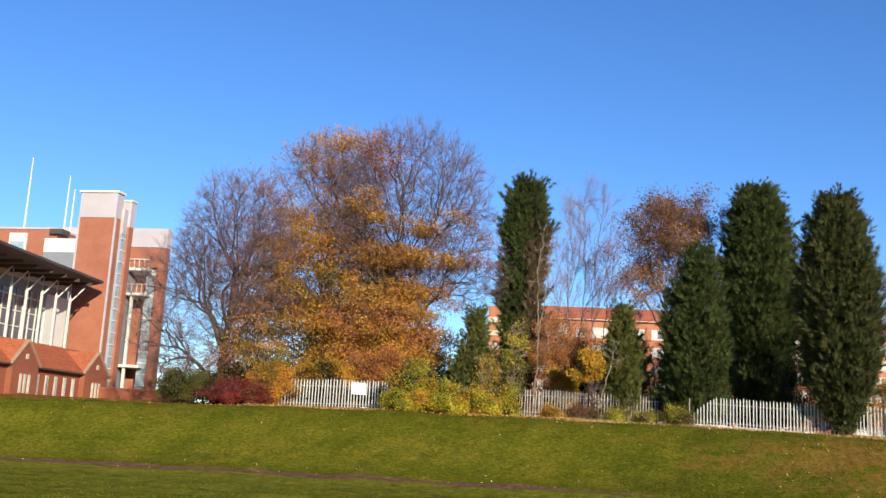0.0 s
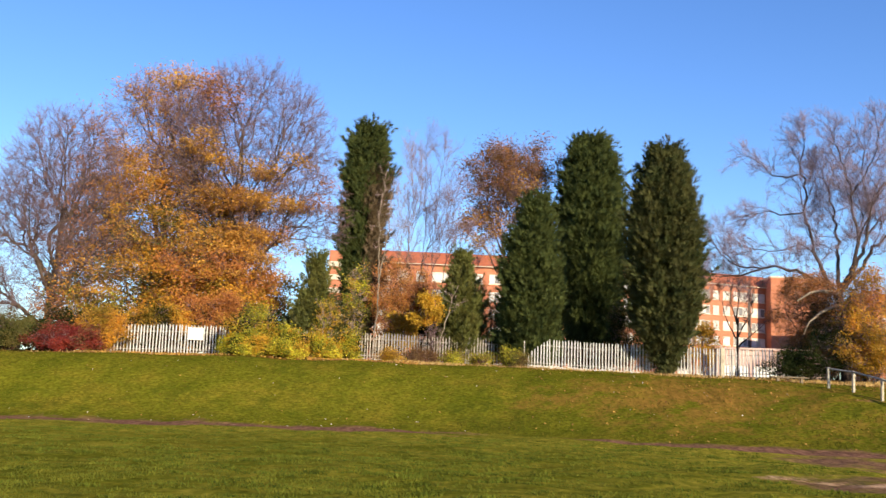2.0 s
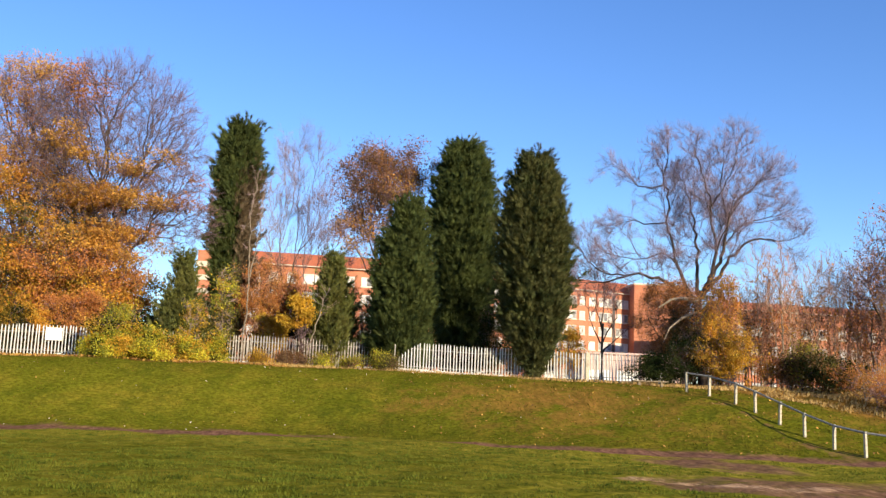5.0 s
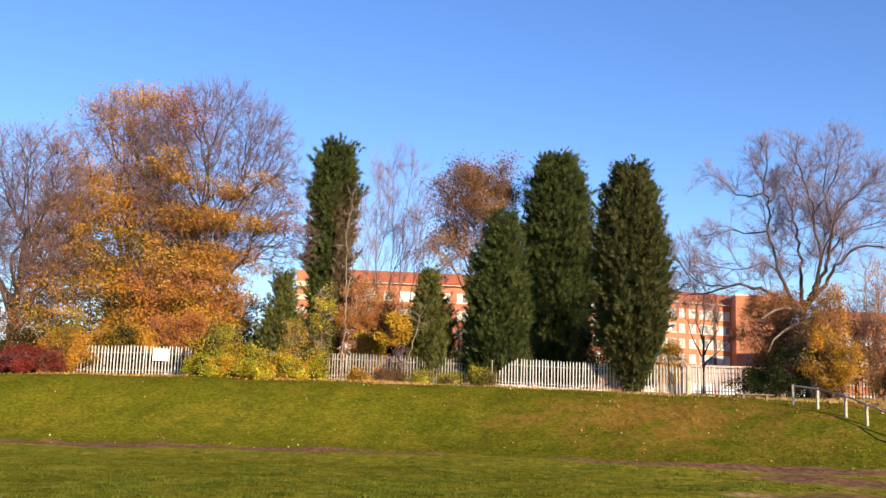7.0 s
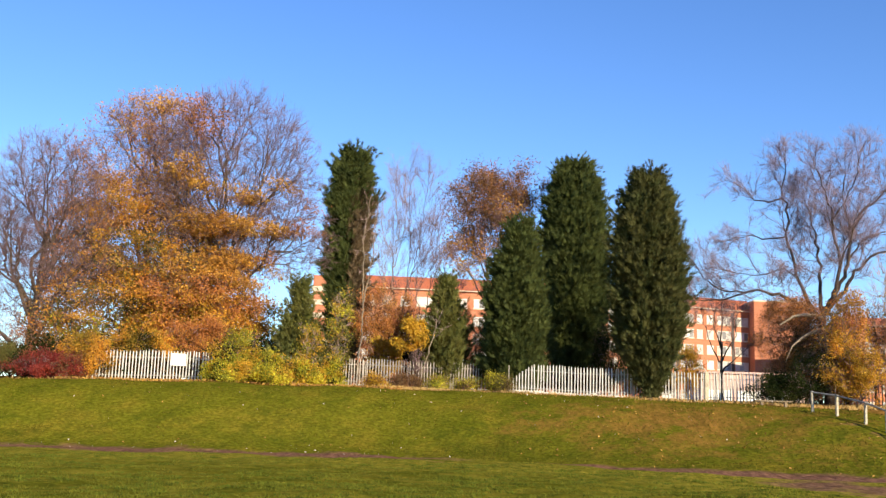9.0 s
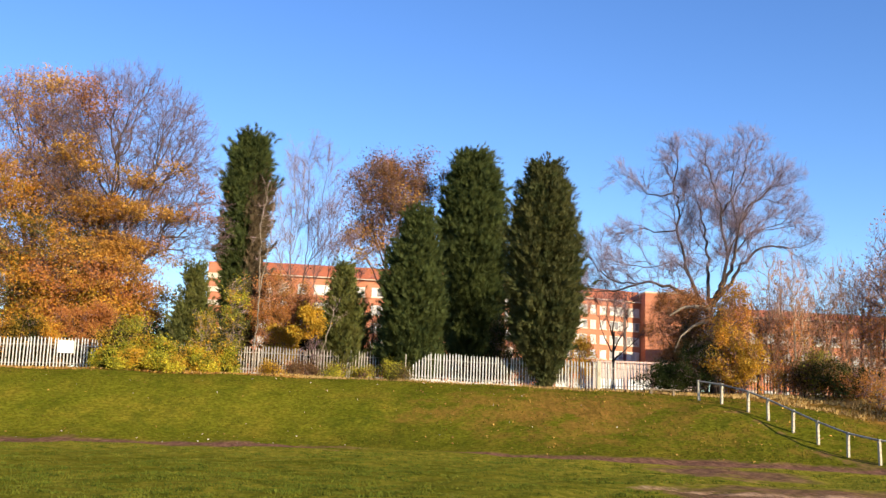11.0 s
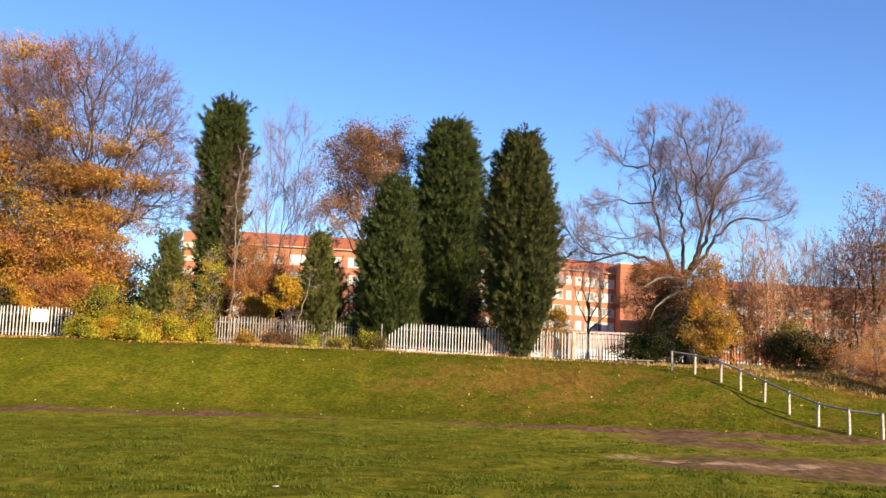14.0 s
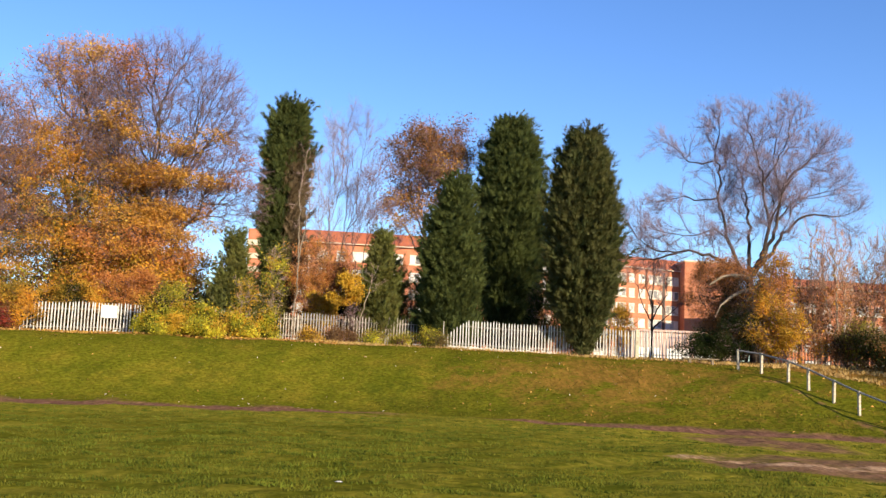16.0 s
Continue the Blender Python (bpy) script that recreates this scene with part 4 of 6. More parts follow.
tree("slender_tree", "low spreading bare tree with thin grey twigs behind the fence", foot(-2.5, 70.8),
     [[(0, 0, 0), (0.1, 0, 3), (0.2, 0, 4.5)], [(0.2, 0, 4.2), (0.9, 0.2, 6.6), (1.9, 0.3, 9.0)], [(0.15, 0, 3.8), (-0.5, 0.1, 7), (-0.3, 0, 10.2)], [(0.1, 0, 3.4), (1.5, -0.4, 5.4), (2.6, -0.5, 6.6)], [(0.2, 0, 4.4), (0.6, -0.3, 8.2), (0.9, -0.3, 11.0)]],
     (), 0, 33, BARK_MID, TWIG, 0.0042, 2.1, 3, 0.65, 0.0055, group="slender bare trees", twig_rise=0.5, limb=0.075, branch=UPRIGHT, turn=-2.0,
     leaf_sets=[(LEAF_BROWN, 260, 0.13, 0.3, None, "last brown leaves")])
tree("lime_tree", "two-headed tree thinly clothed in brown autumn leaves", foot(2.45, 75),
     [[(0, 0, 0), (0.1, 0, 4), (0, 0, 6.4)], [(0, 0, 6.0), (-0.5, 0, 9.6), (-0.9, 0.2, 12.5), (-0.7, 0, 15.2)], [(0, 0, 5.6), (-1.2, -0.3, 7.8), (-2.1, -0.4, 9.4)], [(-0.3, 0, 8.0), (-1.4, -0.4, 11.0), (-1.6, -0.4, 14.2)], [(0.2, 0, 8.6), (0.6, 0.6, 12), (0.5, 0.6, 14.8)], [(0.1, 0, 6.2), (0.9, 0, 9.8), (1.7, 0, 12.6), (1.9, 0, 14.9)],
      [(0.1, 0, 6.0), (1.5, 0.5, 9.2), (3.2, 0.6, 12.0), (3.9, 0.5, 14.0)], [(-0.4, 0, 9.2), (-1.7, 0.2, 11.8), (-2.0, 0.2, 13.6)], [(0.3, 0, 8.0), (0.5, -0.8, 11), (0.9, -0.9, 13.6)]],
     (), 0, 34, BARK_DARK, TWIG, 0.006, 2.15, 3, 0.6, 0.008,
     [(LEAF_BROWN, 21000, 0.125, 0.3, lambda p: (p[:, 2] > 9.5) & patchy(p, 1.3, 7, -0.9), "brown leaves"), (LEAF_RUST, 4200, 0.12, 0.3, lambda p: (p[:, 2] > 11.0) & patchy(p, 1.2, 17, -0.5), "rust leaves"),
      (LEAF_ORANGE, 1900, 0.12, 0.3, lambda p: (p[:, 0] > 0.3) & (p[:, 2] > 10.6) & (p[:, 2] < 14) & patchy(p, 1.2, 8, 0.2), "orange leaves"), (LEAF_GOLD, 2000, 0.12, 0.3, lambda p: (p[:, 0] < -0.7) & (p[:, 2] < 11.5), "olive gold leaves")],
     limb=0.14, branch=dict(reach=2.7, gap=0.33, levels=3, wander=0.16, rise=0.03, begin=0.3), turn=1.5)

# the big bare tree by the rail
ASH = tree("ash_tree", "big bare spreading tree with sinuous grey limbs", foot(20.88, 57.15),
     [[(0.00, 0, 0.00), (-0.19, 0, 2.69), (-0.34, 0, 4.63), (-0.19, 0, 5.56)], [(-0.38, 0, 4.63), (-1.39, 0.2, 6.76), (-1.82, 0.4, 8.52), (-2.21, 0.5, 9.72), (-2.02, 0.5, 11.03), (-2.30, 0.4, 12.41), (-2.11, 0.4, 13.71)],
      [(-0.29, 0, 5.00), (-0.45, 0.5, 6.95), (-0.35, 0.8, 8.15), (-0.66, 0.9, 10.09), (-1.00, 0.9, 11.67)], [(-0.19, 0, 5.00), (0.55, -0.3, 6.95), (0.69, -0.5, 8.15), (0.37, -0.6, 9.63), (0.28, -0.6, 11.20), (-0.10, -0.5, 12.59), (-0.48, -0.4, 13.61)],
      [(-0.10, 0, 5.37), (0.87, 0.4, 7.32), (1.24, 0.7, 9.07), (1.24, 0.8, 10.47), (0.97, 0.7, 12.13), (1.15, 0.6, 13.34)], [(-0.10, 0, 5.37), (1.10, 0.1, 6.85), (1.73, 0.1, 7.80), (2.36, 0.1, 8.43), (3.11, 0.1, 8.66), (4.40, 0.0, 8.57)],
      [(1.24, 0.8, 9.72), (1.73, 0.9, 10.78), (2.51, 1.0, 11.65), (3.38, 1.0, 12.43)], [(-0.38, 0, 4.81), (-1.92, -0.3, 6.02), (-3.32, -0.5, 6.39), (-4.25, -0.5, 6.48), (-5.44, -0.6, 6.02), (-6.73, -0.6, 5.93)],
      [(-4.25, -0.5, 6.48), (-5.74, -0.2, 6.58), (-6.62, 0.0, 7.13), (-7.02, 0.0, 7.68)], [(-1.44, 0.2, 6.95), (-2.30, -0.3, 7.78), (-3.66, -0.6, 7.32), (-4.84, -0.7, 7.50)], [(-2.21, 0.5, 9.63), (-3.46, 0.7, 9.77), (-4.12, 0.8, 10.01), (-4.84, 0.8, 9.85)],
      [(-2.30, 0.4, 12.04), (-3.40, 0.2, 11.86), (-4.07, 0.2, 12.15)], [(1.10, 0.6, 8.33), (2.04, 1.3, 9.54), (2.99, 1.6, 10.11), (3.85, 1.6, 10.30)], [(0.37, -0.6, 10.55), (1.48, -0.9, 12.33), (1.81, -1.0, 13.68)], [(0.69, -0.5, 7.97), (1.49, -1.2, 9.92), (2.29, -1.4, 11.17)]],
     (), 0, 44, BARK_MID, TWIG_MAUVE, 0.005, 2.1, 4, 0.55, 0.0058, limb=0.26, branch=dict(reach=2.45, gap=0.27, levels=3, wander=0.13, rise=0.06, begin=0.15), turn=19.7)

DEAD_LINES = [[(-0.3, -0.3, 4.3), (-0.7, -1.8, 4.1), (-1.3, -2.7, 3.7), (-1.9, -2.9, 3.15), (-2.25, -3.0, 2.3)],
              [(-0.4, -0.2, 5.0), (-1.2, -1.9, 4.95), (-1.8, -2.6, 4.8), (-2.5, -2.9, 4.3)]]


# ---- shrubs and thicket ----
def spot(bearing, far):
    """A place on the ground by its bearing from the y axis and its distance."""
    a = radians(bearing)
    x, y = far * math.sin(a), far * math.cos(a)
    return foot(x, y, 0.04)


def shrub(name, label, at, wide, tall, seed, sets, bark=BARK_DARK, twig=TWIG, count=260, group="", low=0.0, stems=4, deep=None):
    """Several stems from one foot under a loose rounded head. sets: (material, number, leaf size, clump cut)."""
    rng = np.random.default_rng(seed)
    lines = []
    for k in range(stems):
        a = rng.uniform(0, 6.28)
        s = rng.uniform(0.25, 0.6) * wide
        lines.append([(0.0, 0.0, 0.0), (s * 0.4 * math.cos(a), s * 0.4 * math.sin(a), tall * 0.35), (s * math.cos(a), s * math.sin(a), tall * rng.uniform(0.55, 0.8))])
    leaf_sets = [(m, int(n * 2.9), size * 0.44, 0.3, (lambda c, sd: lambda p: patchy(p, wide * 0.7 + 0.3, sd, c) & (p[:, 2] > low))(cut + 0.12, seed + i), "") for i, (m, n, size, cut) in enumerate(sets)]
    blobs = [((0, 0, tall * 0.45), (wide * 0.75, deep or wide * 0.7, tall * 0.38), 1.5)]
    for k in range(4):
        a, up = rng.uniform(0, 6.28), rng.uniform(0.25, 0.8)
        blobs.append(((wide * 0.6 * math.cos(a), wide * 0.5 * math.sin(a), tall * up), (wide * rng.uniform(0.25, 0.5), wide * 0.4, tall * rng.uniform(0.12, 0.24)), 0.7))
    return tree(name, label, at, lines, blobs, count, seed, bark, twig, 0.009, 2.3, 3, 0.45, 0.009, leaf_sets, step=0.25, reach=1.6, kill=0.4, category="shrub", group=group, limit=0.03, puff=0.5)


# far left: green and red shrubs at the end of the bank
shrub("evergreen_shrub", "dark green rounded shrub at the top of the bank", spot(-24.7, 60.5), 1.35, 2.0, 51, [(LEAF_OLIVE, 4500, 0.16, -0.5), (LEAF_DARK, 2500, 0.15, 0.0)])
shrub("evergreen_shrub", "olive green sprawling shrub under the bare tree", spot(-25.3, 62.5), 1.0, 2.4, 52, [(LEAF_OLIVE, 2200, 0.17, -0.2), (LEAF_BROWN, 1200, 0.15, 0.2)])
shrub("maple_shrub", "low spreading shrub in deep red leaf", spot(-22.4, 59.6), 1.6, 1.35, 53, [(LEAF_RED, 4500, 0.15, -0.2)])
shrub("maple_shrub", "low rust-red shrub beside the steel fence", spot(-21.0, 59.6), 1.1, 1.2, 54, [(LEAF_RED, 1600, 0.14, -0.2), (LEAF_BROWN, 1500, 0.14, -0.2)])
shrub("hazel_shrub", "golden leafy shrub hanging over the fence", spot(-20.1, 60.3), 1.2, 3.0, 55, [(LEAF_GOLD, 3800, 0.2, -0.3), (LEAF_ORANGE, 900, 0.18, 0.2), (LEAF_BROWN, 900, 0.18, 0.0)])
shrub("hazel_shrub", "olive gold shrub behind the fence under a great tree", spot(-17.0, 64.0), 2.6, 3.6, 56, [(LEAF_GOLD, 6500, 0.2, -0.4), (LEAF_DARK, 1500, 0.2, 0.0)])
shrub("hazel_shrub", "rust brown shrub behind the fence", spot(-14.6, 64.5), 2.2, 4.0, 57, [(LEAF_RUST, 5000, 0.2, -0.3), (LEAF_ORANGE, 1800, 0.2, 0.1)])
# yellow-green shrubs in front of the fence
for b, far, w, h, s, mix in ((-12.3, 58.6, 1.55, 2.9, 61, 0), (-10.9, 58.2, 1.3, 2.2, 62, 0), (-9.6, 58.4, 1.0, 1.4, 63, 1), (-8.3, 58.3, 0.7, 1.0, 64, 1), (-7.0, 59.2, 0.4, 1.6, 65, 0), (-13.2, 58.5, 0.7, 1.3, 67, 0), (-11.6, 57.4, 1.0, 1.0, 77, 1), (-10.2, 57.3, 1.0, 0.9, 78, 1), (-12.6, 57.6, 0.8, 0.9, 79, 0)):
    shrub("privet_shrub", "bushy shrub in lime green and yellow leaf by the fence" if not mix else "low shrub in clear yellow leaf by the fence", spot(b, far), w, h, s,
          # the LEAF_DARK set puts the shade inside the bushes into leaf colour
          [(LEAF_LIME, 2300, 0.2, 0.15), (LEAF_YELLOW, 1500 if mix else 700, 0.19, 0.1 if mix else 0.35), (LEAF_DARK, 350 if mix else 700, 0.19, 0.2)], group="yellow shrubs along the fence")
shrub("elder_shrub", "thin shrub with pinkish dry stems and yellow leaves", spot(-8.2, 61.5), 0.8, 4.4, 68, [(LEAF_YELLOW, 700, 0.17, 0.1), (LEAF_LIME, 500, 0.16, 0.2)], bark=BARK_PALE, twig=TWIG_PALE)
# creeper on the first conifer
shrub("creeper", "yellow-leaved creeper climbing a conifer", spot(-6.65, 61.5), 0.75, 7.0, 69, [(LEAF_LIME, 800, 0.22, 0.45), (LEAF_GOLD, 350, 0.2, 0.45), (LEAF_OLIVE, 900, 0.2, 0.1)], bark=BARK_PALE, twig=TWIG_PALE, count=420)
tree("dead_tree", "pale bare stem with short broken twigs against a conifer", spot(-5.5, 61.2), [[(0, 0, 0), (0.1, 0, 5), (0, 0, 9), (0.2, 0, 11.5)], [(0.1, 0, 5), (0.6, 0, 8), (0.7, 0, 10.5)]],
     [((0.2, 0, 9), (0.8, 0.6, 3.2), 1)], 90, 70, BARK_PALE, TWIG_PALE, 0.011, 2.2, 2, 0.6, 0.012, step=0.35, reach=2, kill=0.6)
# shrubs along the middle fence
shrub("hawthorn_shrub", "tall twiggy shrub in rusty brown leaf behind the fence", spot(-4.4, 69), 2.1, 8.0, 71, [(LEAF_RUST, 5200, 0.18, -0.2), (LEAF_BROWN, 2200, 0.17, 0.0), (LEAF_ORANGE, 1300, 0.17, 0.2)], count=850, twig=TWIG_BROWN, stems=6)
shrub("hawthorn_shrub", "twiggy rust-leaved shrub behind the fence", spot(-3.0, 70.5), 2.2, 7.8, 72, [(LEAF_RUST, 4600, 0.18, -0.1), (LEAF_BROWN, 2200, 0.17, 0.0), (LEAF_ORANGE, 1300, 0.18, 0.3)], count=800, twig=TWIG_BROWN, stems=6)
shrub("hawthorn_shrub", "twiggy rust-leaved shrub between small and broad conifers", spot(1.2, 71.5), 1.5, 6.2, 88, [(LEAF_RUST, 1600, 0.18, 0.0), (LEAF_BROWN, 900, 0.18, 0.2)], count=480, twig=TWIG_BROWN, stems=6)
shrub("maple_sapling", "sapling with bright golden yellow leaves", spot(-2.3, 62.2), 1.1, 4.7, 73, [(LEAF_YELLOW, 1700, 0.27, 0.2)], count=300, low=2.5)
shrub("maple_sapling", "low sapling with bright golden yellow leaves", spot(-3.8, 65.8), 1.2, 3.2, 74, [(LEAF_YELLOW, 2000, 0.25, 0.1), (LEAF_ORANGE, 500, 0.2, 0.4)], count=300, low=1.2)
shrub("evergreen_shrub", "dark evergreen shrub behind the golden saplings", spot(-2.0, 68.5), 1.3, 5.0, 75, [(LEAF_DARK, 4500, 0.2, -0.6)])
tree("leaning_sapling", "leaning bare pale sapling in front of the fence", spot(-2.1, 61.5), [[(0, 0, 0), (0.5, 0, 2.2), (1.1, 0, 4.4)]], [((1.0, 0, 4.0), (0.7, 0.5, 1.2), 1)], 60, 76, BARK_PALE, TWIG_PALE, 0.014, 2.0, 2, 0.5, 0.01, step=0.3, reach=1.8, kill=0.5, category="sapling")
for b, far, w, h, s, m in ((-4.4, 60.4, 0.7, 0.6, 81, LEAF_YELLOW), (-3.3, 60.6, 0.6, 0.5, 82, LEAF_BROWN), (-1.0, 60.8, 0.8, 0.55, 83, LEAF_LIME), (0.6, 60.9, 0.7, 0.5, 84, LEAF_LIME), (2.2, 60.2, 0.35, 0.8, 85, LEAF_LIME), (2.7, 60.0, 0.4, 0.65, 86, LEAF_OLIVE), (-2.5, 61.0, 0.5, 0.6, 87, LEAF_BROWN)):
    shrub("bramble", "low tangle of bramble at the foot of the fence", spot(b, far), w, h, s, [(m, 1300, 0.14, -0.3), (LEAF_BROWN, 400, 0.14, 0.1)], count=140, group="brambles along the fence")
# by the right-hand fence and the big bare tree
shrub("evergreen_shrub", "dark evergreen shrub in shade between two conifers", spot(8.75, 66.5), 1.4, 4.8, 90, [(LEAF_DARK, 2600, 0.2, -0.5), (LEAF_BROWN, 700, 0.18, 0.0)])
# the LEAF_DARK leaves stand in for shade within the dense tangle
shrub("bramble_shrub", "dark brown tangle before a bare tree's trunk, inner shade put in as dark leaves", spot(19.5, 60.8), 1.9, 5.8, 99, [(LEAF_BROWN, 1600, 0.13, 0.0), (LEAF_RUST, 500, 0.13, 0.2), (LEAF_DARK, 3200, 0.15, 0.0)], count=1200, stems=9, bark=BARK_MID)
shrub("maple_sapling", "yellow-leaved sapling beside a tall conifer", spot(12.8, 63.5), 0.8, 3.6, 91, [(LEAF_YELLOW, 1500, 0.2, -0.2), (LEAF_GOLD, 700, 0.2, 0.0)])
tree("young_tree", "slim bare young tree in front of the flats", spot(14.5, 63.0),
     [[(0, 0, 0), (0.05, 0, 2), (0.1, 0, 3.6)], [(0.1, 0, 3.4), (0.15, 0, 4.8), (0.1, 0, 6.6)], [(0.05, 0, 2.4), (0.7, 0.2, 3.8), (1.0, 0.2, 5.4)], [(0.05, 0, 2.2), (-0.6, 0.1, 3.6), (-1.0, 0.1, 5.0)], [(0.1, 0, 3.0), (-0.3, -0.3, 4.6), (-0.5, -0.3, 6.0)], [(0.05, 0, 1.8), (0.9, -0.3, 2.6), (1.5, -0.3, 3.2)]],
     (), 0, 92, BARK_DARK, TWIG_DARK, 0.006, 2.2, 4, 0.45, 0.0075, limb=0.1, branch=dict(reach=1.05, gap=0.26, levels=3, wander=0.1, rise=0.04, begin=0.2), turn=14.5)
shrub("hawthorn_shrub", "tall twiggy shrub in reddish brown beside a bare tree", spot(18.2, 61.0), 2.7, 7.4, 93, [(LEAF_RUST, 5600, 0.15, -0.3), (LEAF_BROWN, 4200, 0.15, -0.3)], count=1400, stems=9, twig=TWIG_BROWN)
shrub("holly_shrub", "dark green low holly at the fence's end", spot(17.4, 57.8), 1.25, 2.0, 94, [(LEAF_DARK, 5000, 0.15, -0.8)])
shrub("holly_shrub", "dark green holly under a bare tree", spot(19.0, 57.6), 1.4, 3.3, 95, [(LEAF_DARK, 3800, 0.15, -0.7)])
shrub("bramble_shrub", "dark brown tangle round the foot of a bare tree", spot(19.2, 63.0), 2.5, 6.6, 96, [(LEAF_DARK, 3000, 0.17, -0.1), (LEAF_RUST, 1500, 0.15, 0.0), (LEAF_BROWN, 1500, 0.15, 0.0)], count=1000, stems=7)
shrub("creeper", "golden yellow leafy creeper round a bare tree's trunk", spot(20.9, 58.0), 1.95, 6.3, 97, [(LEAF_GOLD, 2300, 0.18, 0.1), (LEAF_YELLOW, 1400, 0.18, 0.25), (LEAF_RUST, 1800, 0.16, 0.1), (LEAF_OLIVE, 900, 0.16, 0.1)], count=620, stems=7)
shrub("creeper", "golden yellow low shrub by the rail", spot(21.5, 56.8), 1.4, 3.9, 98, [(LEAF_YELLOW, 1900, 0.18, 0.1), (LEAF_GOLD, 2200, 0.18, 0.1)], count=340, stems=6)
# dead pale limbs hanging from the big bare tree
for line in DEAD_LINES:
    bm = bmesh.new()
    for i, (p, q) in enumerate(zip(line, line[1:])):
        bm_tube(bm, p, q, 0.13 - 0.03 * i, 7, 0.1 - 0.03 * i)
    part("dead_limb", bm, BARK_PALE, ASH, "pale dead hanging limb")
# thicket on the right
rng = np.random.default_rng(100)
for k in range(26):
    b = 22.0 + k * 0.43 + rng.uniform(-0.25, 0.25)
    far, h = rng.uniform(57.0, 64), rng.uniform(5.0, 8.4)
    w = rng.uniform(0.6, 1.2)
    tree("thicket_tree", "slim bare sapling in a brown thicket", spot(b, far),
         [[(0, 0, 0), (rng.uniform(-0.3, 0.3), 0, h * 0.4), (rng.uniform(-0.5, 0.5), 0, h * 0.85)], [(0, 0, h * 0.1), (rng.uniform(-0.9, 0.9), 0.2, h * 0.6)], [(0, 0, h * 0.06), (rng.uniform(-0.7, 0.7), 0.2, h * 0.7)]],
         [((0, 0, h * 0.68), (w, w, h * 0.32), 2), ((0, 0, h * 0.3), (w * 0.8, w, h * 0.25), 0.7)], 170, 200 + k, BARK_PALE if k % 4 else BARK_DARK, TWIG_BROWN if k % 4 else TWIG, 0.011, 2.15, 5, 0.85, 0.0095, rise=0.5,
         reach=1.9, kill=0.5, step=0.34, group="saplings in the thicket", twig_rise=0.8,
         leaf_sets=[(LEAF_RUST if k % 3 else LEAF_BROWN, 220 + int(rng.uniform(0, 320)), 0.11, 0.3, lambda p: p[:, 2] < 4.4, "rust leaves"), (LEAF_GOLD, 70, 0.12, 0.3, None, "gold leaves")])
shrub("privet_shrub", "tall loose shrub with yellowing leaves in front of the thicket", spot(25.1, 56.3), 0.8, 3.1, 111, [(LEAF_LIME, 700, 0.18, 0.2), (LEAF_OLIVE, 900, 0.17, 0.0), (LEAF_BROWN, 700, 0.16, 0.1)], count=320, stems=6)
shrub("holly_shrub", "low dark green and brown shrub in front of the thicket", spot(26.1, 55.8), 1.1, 2.1, 110, [(LEAF_DARK, 1700, 0.17, 0.0), (LEAF_BROWN, 1300, 0.16, 0.0), (LEAF_OLIVE, 500, 0.16, 0.2)], count=360, stems=6)
shrub("bramble_shrub", "brown leafless tangle in front of the thicket", spot(24.6, 56.6), 0.8, 2.2, 109, [(LEAF_BROWN, 900, 0.15, 0.1), (LEAF_DARK, 500, 0.15, 0.2)], count=420, stems=7, twig=TWIG_BROWN)
shrub("holly_shrub", "dark green low shrub in front of the thicket", spot(27.0, 55.2), 1.4, 1.6, 112, [(LEAF_DARK, 1900, 0.17, -0.2), (LEAF_RUST, 1500, 0.16, 0.0), (LEAF_LIME, 300, 0.16, 0.4)])
for b, far, w, h, s in ((28.2, 52.5, 1.3, 1.9, 113), (29.4, 51.0, 1.4, 1.9, 114), (30.8, 50.0, 1.5, 2.1, 115), (32.4, 49.6, 1.6, 2.2, 116), (23.4, 57.0, 1.0, 1.9, 117), (24.4, 57.4, 1.0, 2.2, 118), (29.6, 56.0, 1.3, 2.8, 119)):
    shrub("beech_shrub", "low shrub in rusty orange leaf with many stems", spot(b, far), w, h, s, [(LEAF_RUST, 800, 0.13, 0.1), (LEAF_GOLD, 500, 0.13, 0.2)], bark=BARK_PALE, twig=TWIG, count=380, group="rust shrubs by the thicket")
tree("cherry_tree", "dark-limbed tree with purple twigs and orange brown leaves", spot(29.4, 59.0),
     [[(0, 0, 0), (0.1, 0, 4), (0, 0, 7)], [(0, 0, 2.6), (1.2, 0, 5.6)], [(0, 0, 2.8), (-1.1, 0, 5.6)]], [((0.2, 0, 7.4), (1.9, 1.8, 2.6), 2), ((1.3, 0, 5.8), (2.4, 1.8, 2.0), 1.3), ((-1.2, 0, 5.6), (1.6, 1.6, 1.4), 0.8)],
     1100, 121, BARK_DARK, TWIG, 0.012, 2.3, 3, 0.55, 0.012, [(LEAF_RUST, 3400, 0.095, 0.3, lambda p: patchy(p, 1.6, 9, 0.1), "rust brown leaves"), (LEAF_ORANGE, 4600, 0.1, 0.3, lambda p: (p[:, 0] > -0.3) & (p[:, 2] < 7.5) & patchy(p, 1.6, 10, 0.1), "orange leaves")], step=0.34, reach=2.0, kill=0.45)
